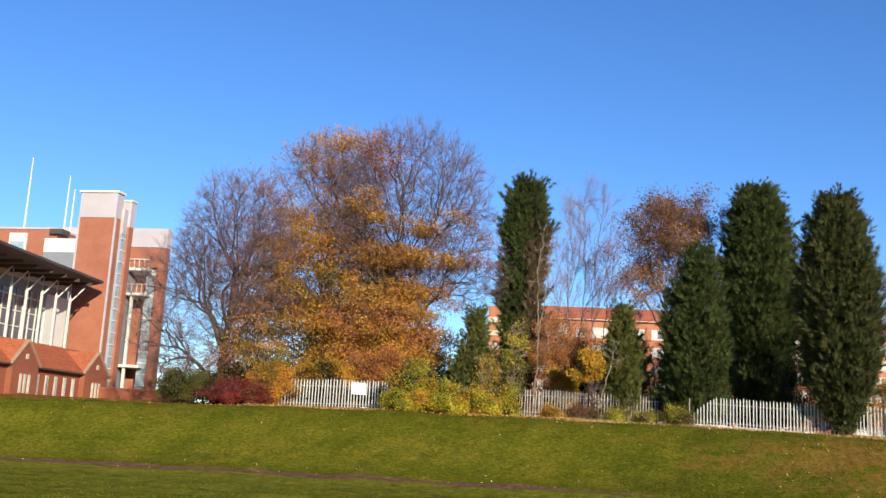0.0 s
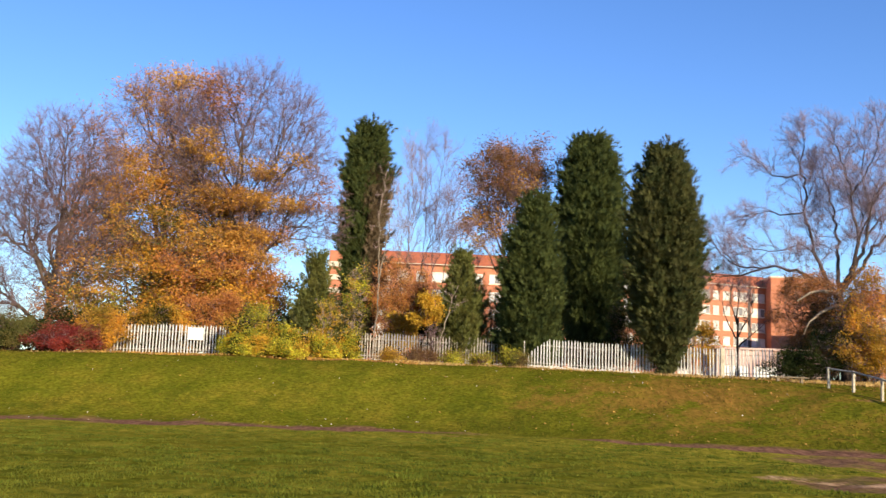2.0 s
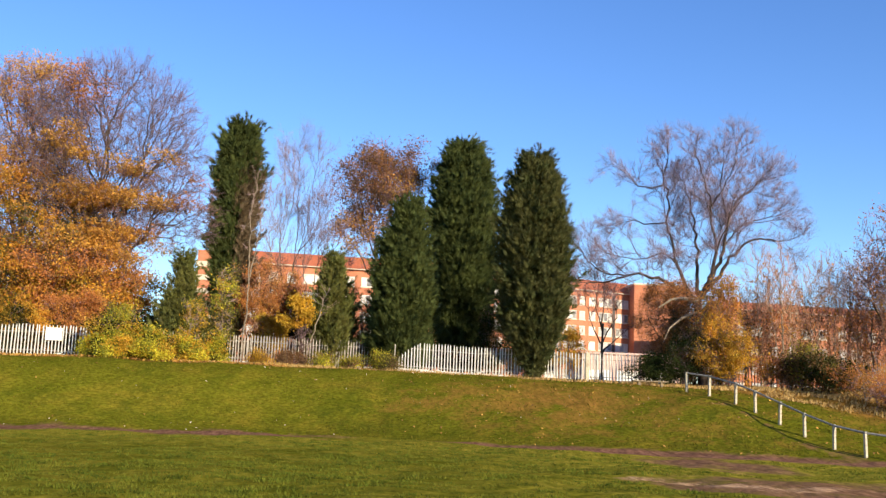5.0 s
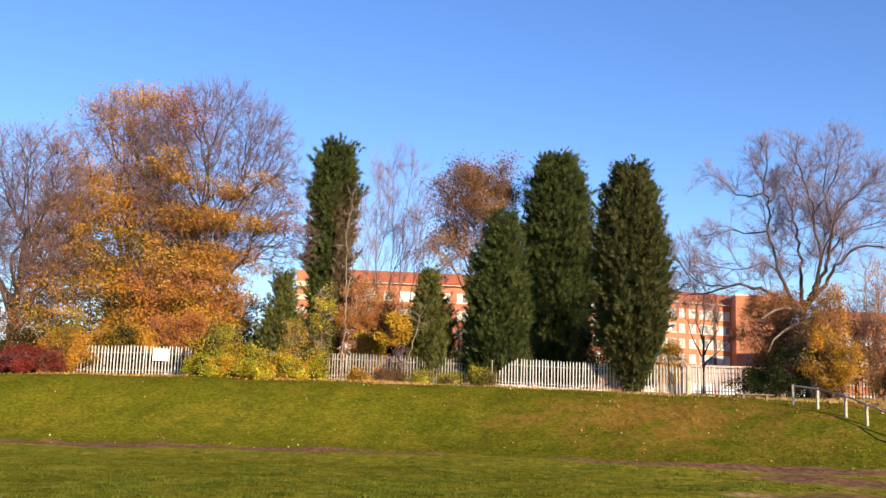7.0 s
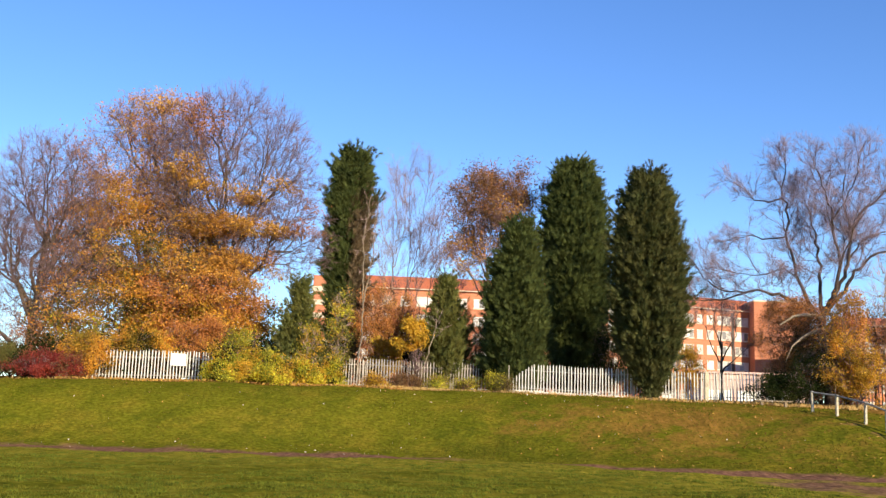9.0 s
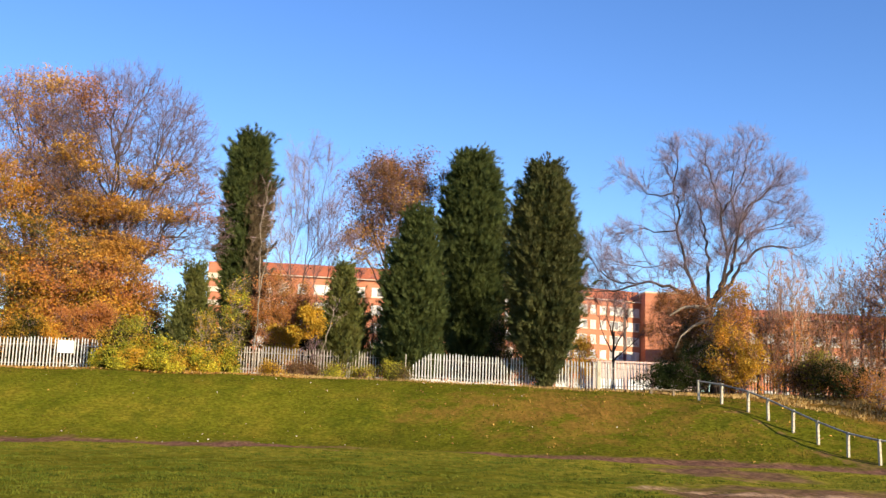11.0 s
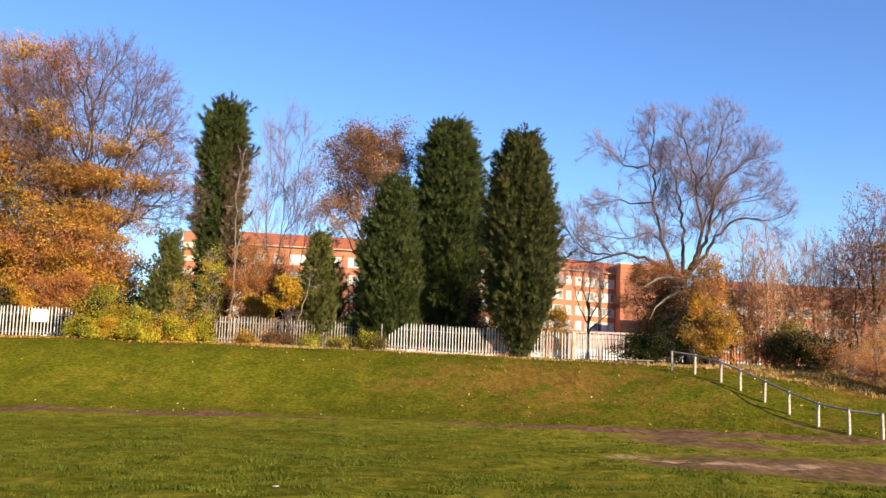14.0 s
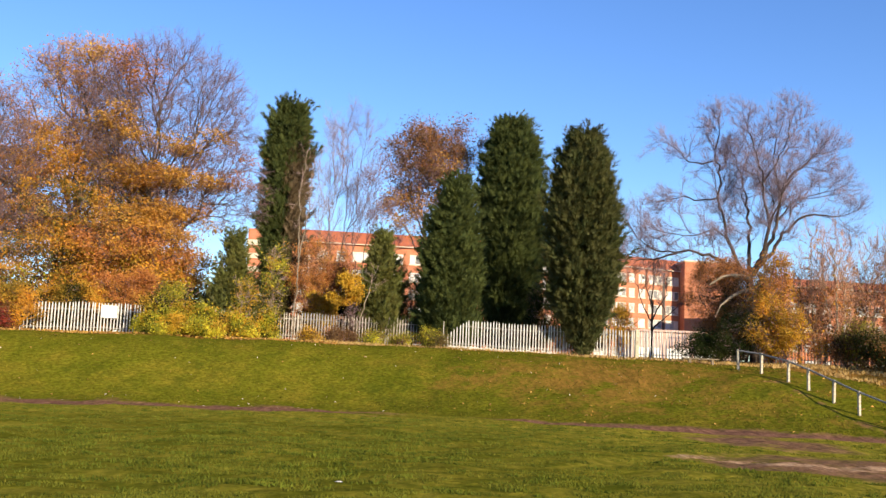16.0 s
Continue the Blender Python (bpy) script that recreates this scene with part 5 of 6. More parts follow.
tree("cherry_tree", "dark-limbed tree with orange brown leaves at the thicket's edge", spot(32.2, 58.0),
     [[(0, 0, 0), (0.1, 0, 4), (0, 0, 7)], [(0, 0, 2.6), (1.2, 0, 5.6)], [(0, 0, 2.8), (-1.1, 0, 5.6)]], [((0.2, 0, 6.8), (2.2, 1.8, 2.6), 2), ((-1.2, 0, 5.0), (1.6, 1.6, 1.6), 0.8)],
     900, 122, BARK_DARK, TWIG, 0.012, 2.3, 3, 0.55, 0.012, [(LEAF_RUST, 3400, 0.095, 0.3, None, "rust brown leaves"), (LEAF_ORANGE, 4000, 0.1, 0.3, lambda p: patchy(p, 1.6, 11, 0.1), "orange leaves")], step=0.34, reach=2.0, kill=0.45)

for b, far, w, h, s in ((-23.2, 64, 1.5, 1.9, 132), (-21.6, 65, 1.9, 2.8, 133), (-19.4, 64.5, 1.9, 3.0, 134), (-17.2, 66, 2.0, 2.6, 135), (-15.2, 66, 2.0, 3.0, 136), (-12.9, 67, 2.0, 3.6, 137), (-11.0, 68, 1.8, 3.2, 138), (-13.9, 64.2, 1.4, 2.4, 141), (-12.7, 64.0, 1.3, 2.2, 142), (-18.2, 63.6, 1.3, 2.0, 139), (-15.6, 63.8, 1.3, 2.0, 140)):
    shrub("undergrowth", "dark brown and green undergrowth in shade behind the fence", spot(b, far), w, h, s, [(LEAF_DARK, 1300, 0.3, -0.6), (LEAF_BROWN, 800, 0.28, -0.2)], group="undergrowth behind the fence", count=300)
# hedge added as a dark backdrop to the fence's gaps
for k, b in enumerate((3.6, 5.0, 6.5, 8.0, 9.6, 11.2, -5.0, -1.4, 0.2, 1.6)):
    shrub("hedge_plant", "low dusky hedge plant added behind the steel fence", spot(b, 66.5 + (k % 3) * 0.6), 1.35, 1.7, 150 + k, [(LEAF_DARK, 750, 0.26, -0.5), (LEAF_BROWN, 600, 0.26, -0.3)], group="low hedge behind the fence", count=200)

# second added row, blocking the bright sky below the shrubs
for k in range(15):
    shrub("hedge_plant", "low dark hedge plant added behind the steel fence, under great trees", spot(-22.6 + k * 0.78, 62.3 + (k % 2) * 0.5), 1.1, 1.15, 170 + k, [(LEAF_DARK, 900, 0.26, -0.8), (LEAF_BROWN, 700, 0.26, -0.8)], group="low hedge behind the fence", count=200)

# ---- the steel fence ----
PITCH = 0.176


def pale_mesh(tall, mat, name="pale"):
    """A bent steel strip with a split, pointed head."""
    w, d = 0.036, 0.018
    prof = [(-w, 0), (-w * 0.35, -d), (w * 0.35, -d), (w, 0)]
    bm = bmesh.new()
    rows = []
    for z, sx in ((0.05, 1.0), (tall - 0.09, 1.0), (tall, 0.35)):
        rows.append([(bm.verts.new((x * sx, y, z)), bm.verts.new((x * sx, y + 0.005, z))) for x, y in prof])
    for lo, hi in zip(rows, rows[1:]):
        for (a, a2), (b, b2), (c, c2), (e, e2) in zip(lo, lo[1:], hi, hi[1:]):
            bm.faces.new((a, b, e, c)), bm.faces.new((b2, a2, c2, e2))
    return to_mesh(name, bm, mat)


RAMP = (0.7, 0.84, 0.98, 1.12, 1.26, 1.4, 1.53, 1.64)
PALES = {(round(h, 2), m.name): pale_mesh(h, m) for h in (*RAMP, 1.72) for m in (GALV, GALV_OLD)}


def fence(label, line, tall=1.72, ramp=False, steel=GALV):
    root = thing("palisade_fence", label, "fence", foot(*line[0], 0.0), "lengths of steel palisade fence")
    r = np.random.default_rng(int(abs(line[0][0] * 100)))
    ox, oy, oz = root.location
    for (x0, y0), (x1, y1) in zip(line, line[1:]):
        L = math.hypot(x1 - x0, y1 - y0)
        turn = math.atan2(y1 - y0, x1 - x0)
        n = int(L / PITCH)
        for k in range(n):
            x, y = x0 + (x1 - x0) * (k + 0.5) / n, y0 + (y1 - y0) * (k + 0.5) / n
            h = tall if not (ramp and k < 8) else RAMP[k]
            p = part("pale", PALES[h, steel.name], steel, root, at=(x - ox, y - oy, z_at(x, y) - oz + r.normal(0, 0.012)))
            p.rotation_euler = (0, r.normal(0, 0.012), turn + r.normal(0, 0.04))
        m = max(1, round(L / 2.75))
        pts = [(x0 + (x1 - x0) * k / m, y0 + (y1 - y0) * k / m) for k in range(m + 1)]
        nx, ny = -math.sin(turn) * 0.05, math.cos(turn) * 0.05
        for x, y in pts:
            bm = bmesh.new()
            bm_box(bm, -0.025, 0.025, -0.02, 0.04, -0.2, tall - 0.14, 0.005)
            p = part("post", bm, GALV_OLD, root, at=(x - ox + nx, y - oy + ny, z_at(x, y) - oz))
            p.rotation_euler = (0, 0, turn)
        for up in (0.32, tall - 0.38):
            for (a, b), (c, e) in zip(pts, pts[1:]):
                if ramp and up > 1 and (a, b) == pts[0]:
                    a, b = a + (c - a) * 0.42, b + (e - b) * 0.42
                bm = bmesh.new()
                bm_tube(bm, (a - ox + nx * 0.4, b - oy + ny * 0.4, z_at(a, b) - oz + up), (c - ox + nx * 0.4, e - oy + ny * 0.4, z_at(c, e) - oz + up), 0.022, 4)
                part("rail", bm, GALV_OLD, root)
    return root


FENCE_A = fence("pale galvanised steel palisade fence at the bank's top, carrying a sign", [(-21.5, 57.2), (-14.2, 59.3)])
fence("galvanised palisade fence half hidden by yellow shrubs", [(-14.1, 59.35), (-5.7, 63.0)], steel=GALV_OLD)
fence("weathered palisade fence behind brambles and saplings", [(-5.6, 63.0), (2.4, 63.4)], steel=GALV_OLD)
fence("bright galvanised palisade fence with a sloping end", [(3.1, 59.9), (10.2, 59.1), (17.0, 57.6)], ramp=True)
fence("galvanised palisade fence behind a brown thicket", [(17.2, 57.7), (24.5, 57.0), (33.0, 52.5)], steel=GALV_OLD)
# sign on the first length
sx, sy = -16.1, 58.72
sign = thing("sign", "blank white rectangular sign board fixed to the steel fence", "sign", (sx, sy, z_at(sx, sy) + 1.22))
ang = math.atan2(59.3 - 57.2, -14.2 + 21.5)
bm = bmesh.new()
bm_box(bm, -0.44, 0.44, -0.08, -0.055, -0.34, 0.36, 0.006)
board = part("board", bm, CLAD_WHITE, sign)
for k, (w0, w1, zz) in enumerate(((-0.32, 0.2, 0.16), (-0.32, 0.3, 0.02), (-0.32, 0.1, -0.12))):
    box_part("text_bar", w0, w1, -0.085, -0.08, zz - 0.02, zz + 0.02, CLAD_PINK, board, "faint line of unreadable print")
sign.rotation_euler = (0, 0, ang)
# kerb at the foot of the bright fence
kerb = tagged(new("kerb"), "low pale concrete kerb along the foot of the fence", "kerb", kind="structure")
for k in range(7):
    x0 = 3.3 + k * 0.92
    y0 = 59.9 - (x0 - 3.1) * 0.113 - 0.2
    box_part("kerbstone", x0, x0 + 0.9, y0 - 0.14, y0, z_at(x0, y0) - 0.1, z_at(x0, y0) + 0.14, CONCRETE, kerb, "", 0.015)
# a white post with an arm, and a low plank bench
wx, wy = 14.0, 57.2
wp = thing("marker_post", "cream-painted square post with a curved arm by the fence", "post", foot(wx, wy))
box_part("post", -0.11, 0.11, -0.11, 0.11, 0, 1.72, POST_CREAM, wp, "", 0.02)
bm = bmesh.new()
hoop = [(0.05, 0, 1.66), (-0.06, 0, 1.85), (-0.28, 0, 2.0), (-0.52, 0, 1.98), (-0.72, 0, 1.84)]
for a, b in zip(hoop, hoop[1:]):
    bm_tube(bm, a, b, 0.035, 8)
part("arm", bm, POST_CREAM, wp, "cream curved hoop at the post's head")
bx, by, bz = spot(17.2, 54.6)
bench = thing("bench", "low grey plank bench on stub legs in leaf litter", "bench", (bx, by, bz))
box_part("plank", -0.95, 0.95, -0.14, 0.14, 0.27, 0.33, WOOD_GREY, bench, "", 0.01)
for x in (-0.6, 0.6):
    box_part("leg", x - 0.06, x + 0.06, -0.1, 0.1, 0, 0.266, WOOD_GREY, bench)

# ---- the handrail down the bank ----
POSTS = [(16.95, 48.8), (17.67, 47.64), (18.11, 45.47), (18.53, 44.24), (18.96, 42.65), (19.26, 40.93), (19.65, 39.17), (20.19, 37.73), (21.0, 36.75)]
rail = thing("handrail", "grey tube handrail on cream posts down the grass bank", "handrail", foot(*POSTS[0], 0.0))
rx, ry, rz = rail.location
tops = []
r = np.random.default_rng(5)
for x, y in POSTS:
    z = z_at(x, y)
    bm = bmesh.new()
    bm_box(bm, -0.055, 0.055, -0.055, 0.055, -0.15, 0.93, 0.012)
    p = part("post", bm, POST_CREAM, rail, at=(x - rx, y - ry, z - rz))
    p.rotation_euler = (r.normal(0, 0.012), r.normal(0, 0.015), 0.25)
    bm = bmesh.new()
    bm_box(bm, -0.065, 0.065, -0.065, 0.065, 0.9, 0.985, 0.02)
    part("cap", bm, STEEL_RAIL, p, "grey clamp over the tube")
    tops.append(Vector((x - rx, y - ry, z - rz + 0.93)))
for a, b in zip(tops, tops[1:]):
    bm = bmesh.new()
    bm_tube(bm, a, b, 0.042, 10)
    part("tube", bm, STEEL_RAIL, rail)


# ---- buildings ----
class Site:
    """A building whose parts are given in the place's own metres, under an Empty at its base."""

    def __init__(self, name, label, category, at, turn=0.0):
        self.root = thing(name, label, category, at)
        self.root.rotation_euler = (0, 0, radians(turn))
        self.off = Vector((0, 0, 0)) if turn else -Vector(at)

    def box(self, name, x0, x1, y0, y1, z0, z1, mat, label="", parent=None, bevel=0.0):
        ob = box_part(name, x0, x1, y0, y1, z0, z1, mat, parent or self.root, label, bevel)
        if parent is None:
            ob.location = self.off
        return ob

    def mesh(self, name, bm, mat, label="", parent=None):
        ob = part(name, bm, mat, parent or self.root, label)
        if parent is None:
            ob.location = self.off
        return ob


# the pavilion on the far left
pav = Site("pavilion", "red brick pavilion with tiled roof, white columns and dark canopy", "building", (-46.4, 70.0, 2.8))
pav.box("wall", -50.5, -46.4, 46, 84, 2.6, 5.9, BRICK_PAV)
bm = bmesh.new()
bm_prism(bm, [(-46.0, 5.8), (-46.0, 5.95), (-49.6, 8.15), (-51.2, 8.15), (-51.2, 5.8)], "y", 46, 84.3)
pav.mesh("roof", bm, TILE_RED, "red clay tiled roof")
for k in range(10):
    z0 = 5.97 + k * 0.215
    x0 = -46.02 - k * 0.352
    pav.box("tile_course", x0 - 0.36, x0 + 0.02, 46, 84.32, z0, z0 + 0.05, TILE_RED)
for y0, y1 in ((59.0, 62.3), (69.2, 72.6), (79.6, 83.4)):
    bm = bmesh.new()
    m = (y0 + y1) / 2
    bm_prism(bm, [(y0, 2.6), (y1, 2.6), (y1, 5.9), (m, 7.65), (y0, 5.9)], "x", -48.5, -45.9)
    gable = pav.mesh("gable", bm, BRICK_PAV)
    for ya, yb in ((y0 - 0.2, m), (y1 + 0.2, m)):
        bm = bmesh.new()
        bm_prism(bm, [(ya, 5.8), (ya, 5.95), (yb, 7.84), (yb, 7.69)], "x", -46.1, -45.78)
        pav.mesh("coping", bm, COPING, "tan stone coping", gable)
        bm = bmesh.new()
        bm_prism(bm, [(ya, 5.74), (ya, 5.92), (yb, 7.82), (yb, 7.66)], "x", -49.2, -46.1)
        pav.mesh("gable_roof", bm, TILE_RED, "red clay tiles", gable)
    pav.box("roundel", -45.9, -45.84, m - 0.18, m + 0.18, 6.3, 6.7, STONE, "", gable)
    for k in (-0.55, 0.0, 0.55):
        w = pav.box("window", -45.9, -45.85, m + k - 0.15, m + k + 0.15, 3.7, 5.15, STONE, "cream stone slit window", gable)
        pav.box("pane", -45.86, -45.83, m + k - 0.07, m + k + 0.07, 3.9, 5.0, PANE_PALE, "", w)
for y in [63.5 + 1.42 * k for k in range(4)] + [73.35 + 1.32 * k for k in range(5)]:
    w = pav.box("window", -46.4, -46.33, y - 0.2, y + 0.2, 3.65, 5.3, STONE, "cream stone slit window")
    pav.box("pane", -46.34, -46.31, y - 0.12, y + 0.12, 3.8, 5.15, PANE_PALE, "", w)
pav.box("gutter", -46.05, -45.92, 46, 84, 5.72, 5.86, CANOPY_DARK)
pav.box("glazed_front", -52.4, -51.6, 46, 84.5, 7.6, 13.6, GLASS_DARK, "dark glazing of the upper hall")
for k in range(34):
    pav.box("mullion", -51.6, -51.5, 48.0 + k, 48.08 + k, 8.1, 13.4, WHITE_PAINT)
for z in (8.1, 9.4, 10.7, 12.0, 13.3):
    pav.box("transom", -51.6, -51.52, 46, 81.5, z, z + 0.09, WHITE_PAINT)
pav.box("end_panel", -51.62, -51.4, 81.2, 84.6, 8.1, 12.8, CLAD_WHITE, "white rendered end panel")
for k in range(16):
    y = 49.0 + k * 2.2
    col = pav.box("column", -49.72, -49.52, y - 0.1, y + 0.1, 7.9, 12.6, WHITE_PAINT, "white steel column", None, 0.03)
    for dx, dy, up, thick in ((1.0, 0.5, 13.6, 0.07), (0.0, 0.0, 14.0, 0.045)):
        bm = bmesh.new()
        bm_tube(bm, (-49.62, y, 12.2), (-49.62 + dx, y + dy, up), thick, 6)
        pav.mesh("strut", bm, WHITE_PAINT, "", col)
bm = bmesh.new()
outline = [(-43.4, 44), (-47.7, 84.0), (-50.5, 84.9), (-56.0, 84.9), (-56.0, 44)]
a = [bm.verts.new((x, y, 13.95 + (0.35 if x > -48 else 0.0))) for x, y in outline]
b = [bm.verts.new((x, y, 14.45 + (0.05 if x > -48 else 0.5))) for x, y in outline]
bm.faces.new(list(reversed(a))), bm.faces.new(b)
for i in range(5):
    j = (i + 1) % 5
    bm.faces.new((a[i], a[j], b[j], b[i]))
canopy = pav.mesh("canopy", bm, CANOPY_DARK, "dark metal canopy with exposed ribs")
for k in range(14):
    pav.box("rib", -51.2, -46.2 - k * 0.11, 52.0 + k * 2.3, 52.12 + k * 2.3, 13.72, 14.0, CANOPY_DARK, "", canopy)
pav.box("fascia", -51.6, -51.3, 46, 84.5, 13.5, 13.94, CLAD_WHITE, "white band under the canopy")
pav.box("clerestory", -51.6, -51.45, 46, 84.5, 12.6, 13.5, CLAD_GREY, "pale grey panel band above the glazing")

tower = Site("stair_tower", "tall square red brick tower with pinkish grey cladding on top", "tower", (-50.0, 87.0, 2.8))
tower.box("shaft", -52.1, -48.4, 86.0, 87.05, 2.6, 20.9, BRICK_RED)
tower.box("top_cladding", -52.15, -48.35, 85.95, 87.1, 20.9, 23.3, CLAD_PINK)
tower.box("cap", -52.3, -48.2, 85.8, 87.2, 23.3, 23.5, CLAD_WHITE)
tower.box("quoin", -48.45, -48.3, 85.94, 86.12, 2.6, 20.9, CLAD_PINK)
tower.box("corner_strip", -52.18, -52.0, 85.93, 85.99, 2.6, 20.9, CLAD_PINK)
strip = tower.box("glazed_strip", -51.5, -48.15, 87.05, 87.85, 2.6, 19.6, GLASS_PALE, "full-height strip of glass")
for k in range(15):
    tower.box("transom", -48.16, -48.08, 87.06, 87.84, 3.4 + k * 1.12, 3.5 + k * 1.12, WHITE_PAINT, "", strip)
tower.box("strip_cladding", -51.5, -48.1, 87.05, 87.85, 19.6, 22.0, CLAD_PINK)
tower.box("pier", -51.8, -47.9, 87.85, 88.7, 2.6, 20.4, BRICK_RED)
tower.box("pier_cladding", -51.8, -47.85, 87.82, 88.75, 20.4, 22.9, CLAD_PINK)
tower.box("pier_cap", -51.9, -47.75, 87.75, 88.85, 22.9, 23.05, CLAD_WHITE)

block = Site("office_block", "brick block with recessed balconies, white columns and pink cladding", "building", (-52.0, 99.0, 2.8))
block.box("wall", -66, -49.8, 98.6, 99.4, 2.6, 21.9, BRICK_RED)
block.box("pier", -48.75, -47.9, 96.0, 96.9, 2.6, 20.0, BRICK_RED)
block.box("top_band", -60, -47.85, 95.95, 97.0, 20.0, 22.0, CLAD_PINK)
block.box("upper_wall", -60, -48.75, 96.05, 97.0, 17.9, 20.0, BRICK_RED)
gl = block.box("glazing", -50.1, -48.75, 96.6, 97.0, 2.6, 17.85, GLASS_PALE, "tall glazing of the stair")
for k in range(13):
    block.box("transom", -50.1, -48.75, 96.52, 96.6, 3.4 + k * 1.15, 3.5 + k * 1.15, WHITE_PAINT, "", gl)
for z in (7.5, 14.9, 17.5):
    sl = block.box("balcony", -54, -49.4, 95.6, 98.6, z, z + 0.28, CLAD_WHITE, "white balcony slab")
    if z > 10:
        for k in range(9):
            block.box("baluster", -53.9 + k * 0.55, -53.84 + k * 0.55, 95.64, 95.7, z + 0.28, z + 1.15, WHITE_PAINT, "", sl)
        block.box("balcony_rail", -54, -49.4, 95.62, 95.72, z + 1.15, z + 1.22, WHITE_PAINT, "", sl)
for z0, z1 in ((2.6, 7.5), (7.78, 14.9)):
    block.box("column", -51.35, -51.05, 95.9, 96.2, z0, z1, WHITE_PAINT, "white round-edged column", None, 0.05)
rear = Site("rear_block", "flat-topped red brick block behind the pavilion, with three masts", "building", (-62.0, 94.0, 2.8))
rear.box("wall", -85, -58.0, 92.0, 100, 2.6, 20.9, BRICK_RED)
rear.box("parapet", -85.1, -57.9, 91.9, 100.1, 20.9, 21.1, CLAD_PINK)
w = rear.box("window", -63.3, -61.3, 91.9, 92.0, 17.8, 20.5, CLAD_WHITE, "white-topped window bay")
rear.box("pane", -63.1, -61.5, 91.86, 91.9, 17.9, 19.6, GLASS_PALE, "", w)
rear.box("link_wall", -58.0, -52.0, 90.0, 98, 2.6, 18.2, CLAD_GREY)
rear.box("link_band", -58.0, -52.0, 89.95, 98, 18.2, 19.6, CLAD_WHITE)
rear.box("dark_plant", -58.6, -57.2, 91.5, 93, 20.4, 20.9, CANOPY_DARK)
for x, y, z1 in ((-62.5, 93.0, 28.8), (-59.2, 95.0, 27.4), (-58.6, 95.2, 26.0)):
    bm = bmesh.new()
    bm_tube(bm, (x, y, 18.0), (x, y, z1), 0.13, 8, 0.05)
    rear.mesh("mast", bm, WHITE_PAINT, "slender white mast")
low = Site("garden_wall", "low red brick wall at the end of the pavilion", "wall", (-42.0, 82.0, 2.8))
low.box("brickwork", -46.0, -37.0, 82.0, 82.4, 2.6, 4.75, BRICK_PAV)
low.box("coping", -46.0, -36.9, 81.95, 82.45, 4.75, 4.87, BRICK_RED)

# ---- the flats ----
WIN = {}


def window_set(w, h):
    if (w, h) not in WIN:
        bm = bmesh.new()
        bm_box(bm, -w / 2, w / 2, -0.05, 0.02, 0, h)
        f = to_mesh("window", bm, WINDOW_CREAM)
        n = max(1, round(w / 0.9))
        bm = bmesh.new()
        bm_box(bm, -w / n / 2 + 0.07, w / n / 2 - 0.07, -0.056, -0.03, 0.1, h - 0.1)
        g = to_mesh("pane", bm, PANE_PALE)
        bm = bmesh.new()
        bm_box(bm, -w / 2 - 0.1, w / 2 + 0.1, -0.14, 0.02, -0.14, -0.002)
        WIN[w, h] = (f, g, to_mesh("window_sill", bm, STONE), [-w / 2 + w * (k + 0.5) / n for k in range(n)])
    return WIN[w, h]


def flats(label, at, turn, long, tall, storeys, pattern, bay, deep=10.0, brick=BRICK_FLATS, roof=2.3, step_m=2.65, first=1.6, roof_mat=None, bands=True):
    """A long block: brick wall, a row of windows a storey, stone bands, low tiled roof. pattern: (offset, width) of the windows in a bay."""
    s = Site("block_of_flats", label, "building", at, turn)
    s.box("wall", 0, long, 0, deep, -2, tall, brick)
    bm = bmesh.new()
    bm_prism(bm, [(-0.5, tall), (deep + 0.5, tall), (deep * 0.65, tall + roof), (deep * 0.35, tall + roof)], "x", -0.4, long + 0.4)
    s.mesh("roof", bm, roof_mat or TILE_RED, "low red roof")
    s.box("eave_board", -0.45, long + 0.45, -0.55, -0.4, tall - 0.1, tall + 0.03, STONE)
    x0 = 0.0
    while x0 + bay <= long + 0.01:
        for (o1, w1), (o2, w2) in zip(pattern, pattern[1:]):
            if w1 > 2 and w2 > 2:
                s.box("dark_panel", x0 + o1 + w1 + 0.12, x0 + o2 - 0.12, -0.03, 0, first - 0.2, tall - 0.4, CANOPY_DARK, "dark recessed strip between windows")
        x0 += bay
    for st in range(storeys):
        z = first + st * step_m
        if bands:
            s.box("string_course", 0, long, -0.04, 0, z - 0.42, z - 0.24, STONE, "pale stone band")
        x0 = 0.0
        while x0 + bay <= long + 0.01:
            for off, w in pattern:
                f, g, sill, across = window_set(w, 1.4)
                ob = part("window", f, WINDOW_CREAM, s.root, at=(x0 + off + w / 2, 0.0, z))
                for px in across:
                    part("pane", g, PANE_PALE, ob, at=(px, 0, 0))
                part("window_sill", sill, STONE, ob)
            x0 += bay
    return s


flats("four-storey orange brick flats with wide white windows", (30.0, 160.0, 3.6), 22.0, 21.3, 17.2, 6, [(0.5, 1.3), (2.5, 2.7), (6.0, 2.6), (9.2, 1.1)], 10.6, first=2.55, step_m=2.44, bands=False)
corner = Site("stair_block", "projecting brick stair block at the flats' corner", "building", (50.0, 166.0, 3.4))
corner.box("wall", 48.0, 57.0, 164.2, 172, 1.5, 22.2, BRICK_FLATS)
corner.box("parapet", 47.9, 57.1, 164.1, 172.1, 22.2, 22.45, STONE)
flats("long brown brick terrace of flats behind a thicket", (56.0, 141.7, 3.0), 7.0, 66.0, 13.5, 4, [(0.8, 1.3), (2.9, 1.9), (5.8, 1.3)], 8.2, roof=1.6, first=1.6, step_m=2.75, bands=False)
flats("orange brick flats seen between conifers", (-17.8, 150.0, 3.6), 5.0, 47.0, 17.2, 6, [(0.6, 1.4), (3.0, 2.4), (6.4, 1.4)], 8.6, first=1.4, step_m=2.65, bands=False)
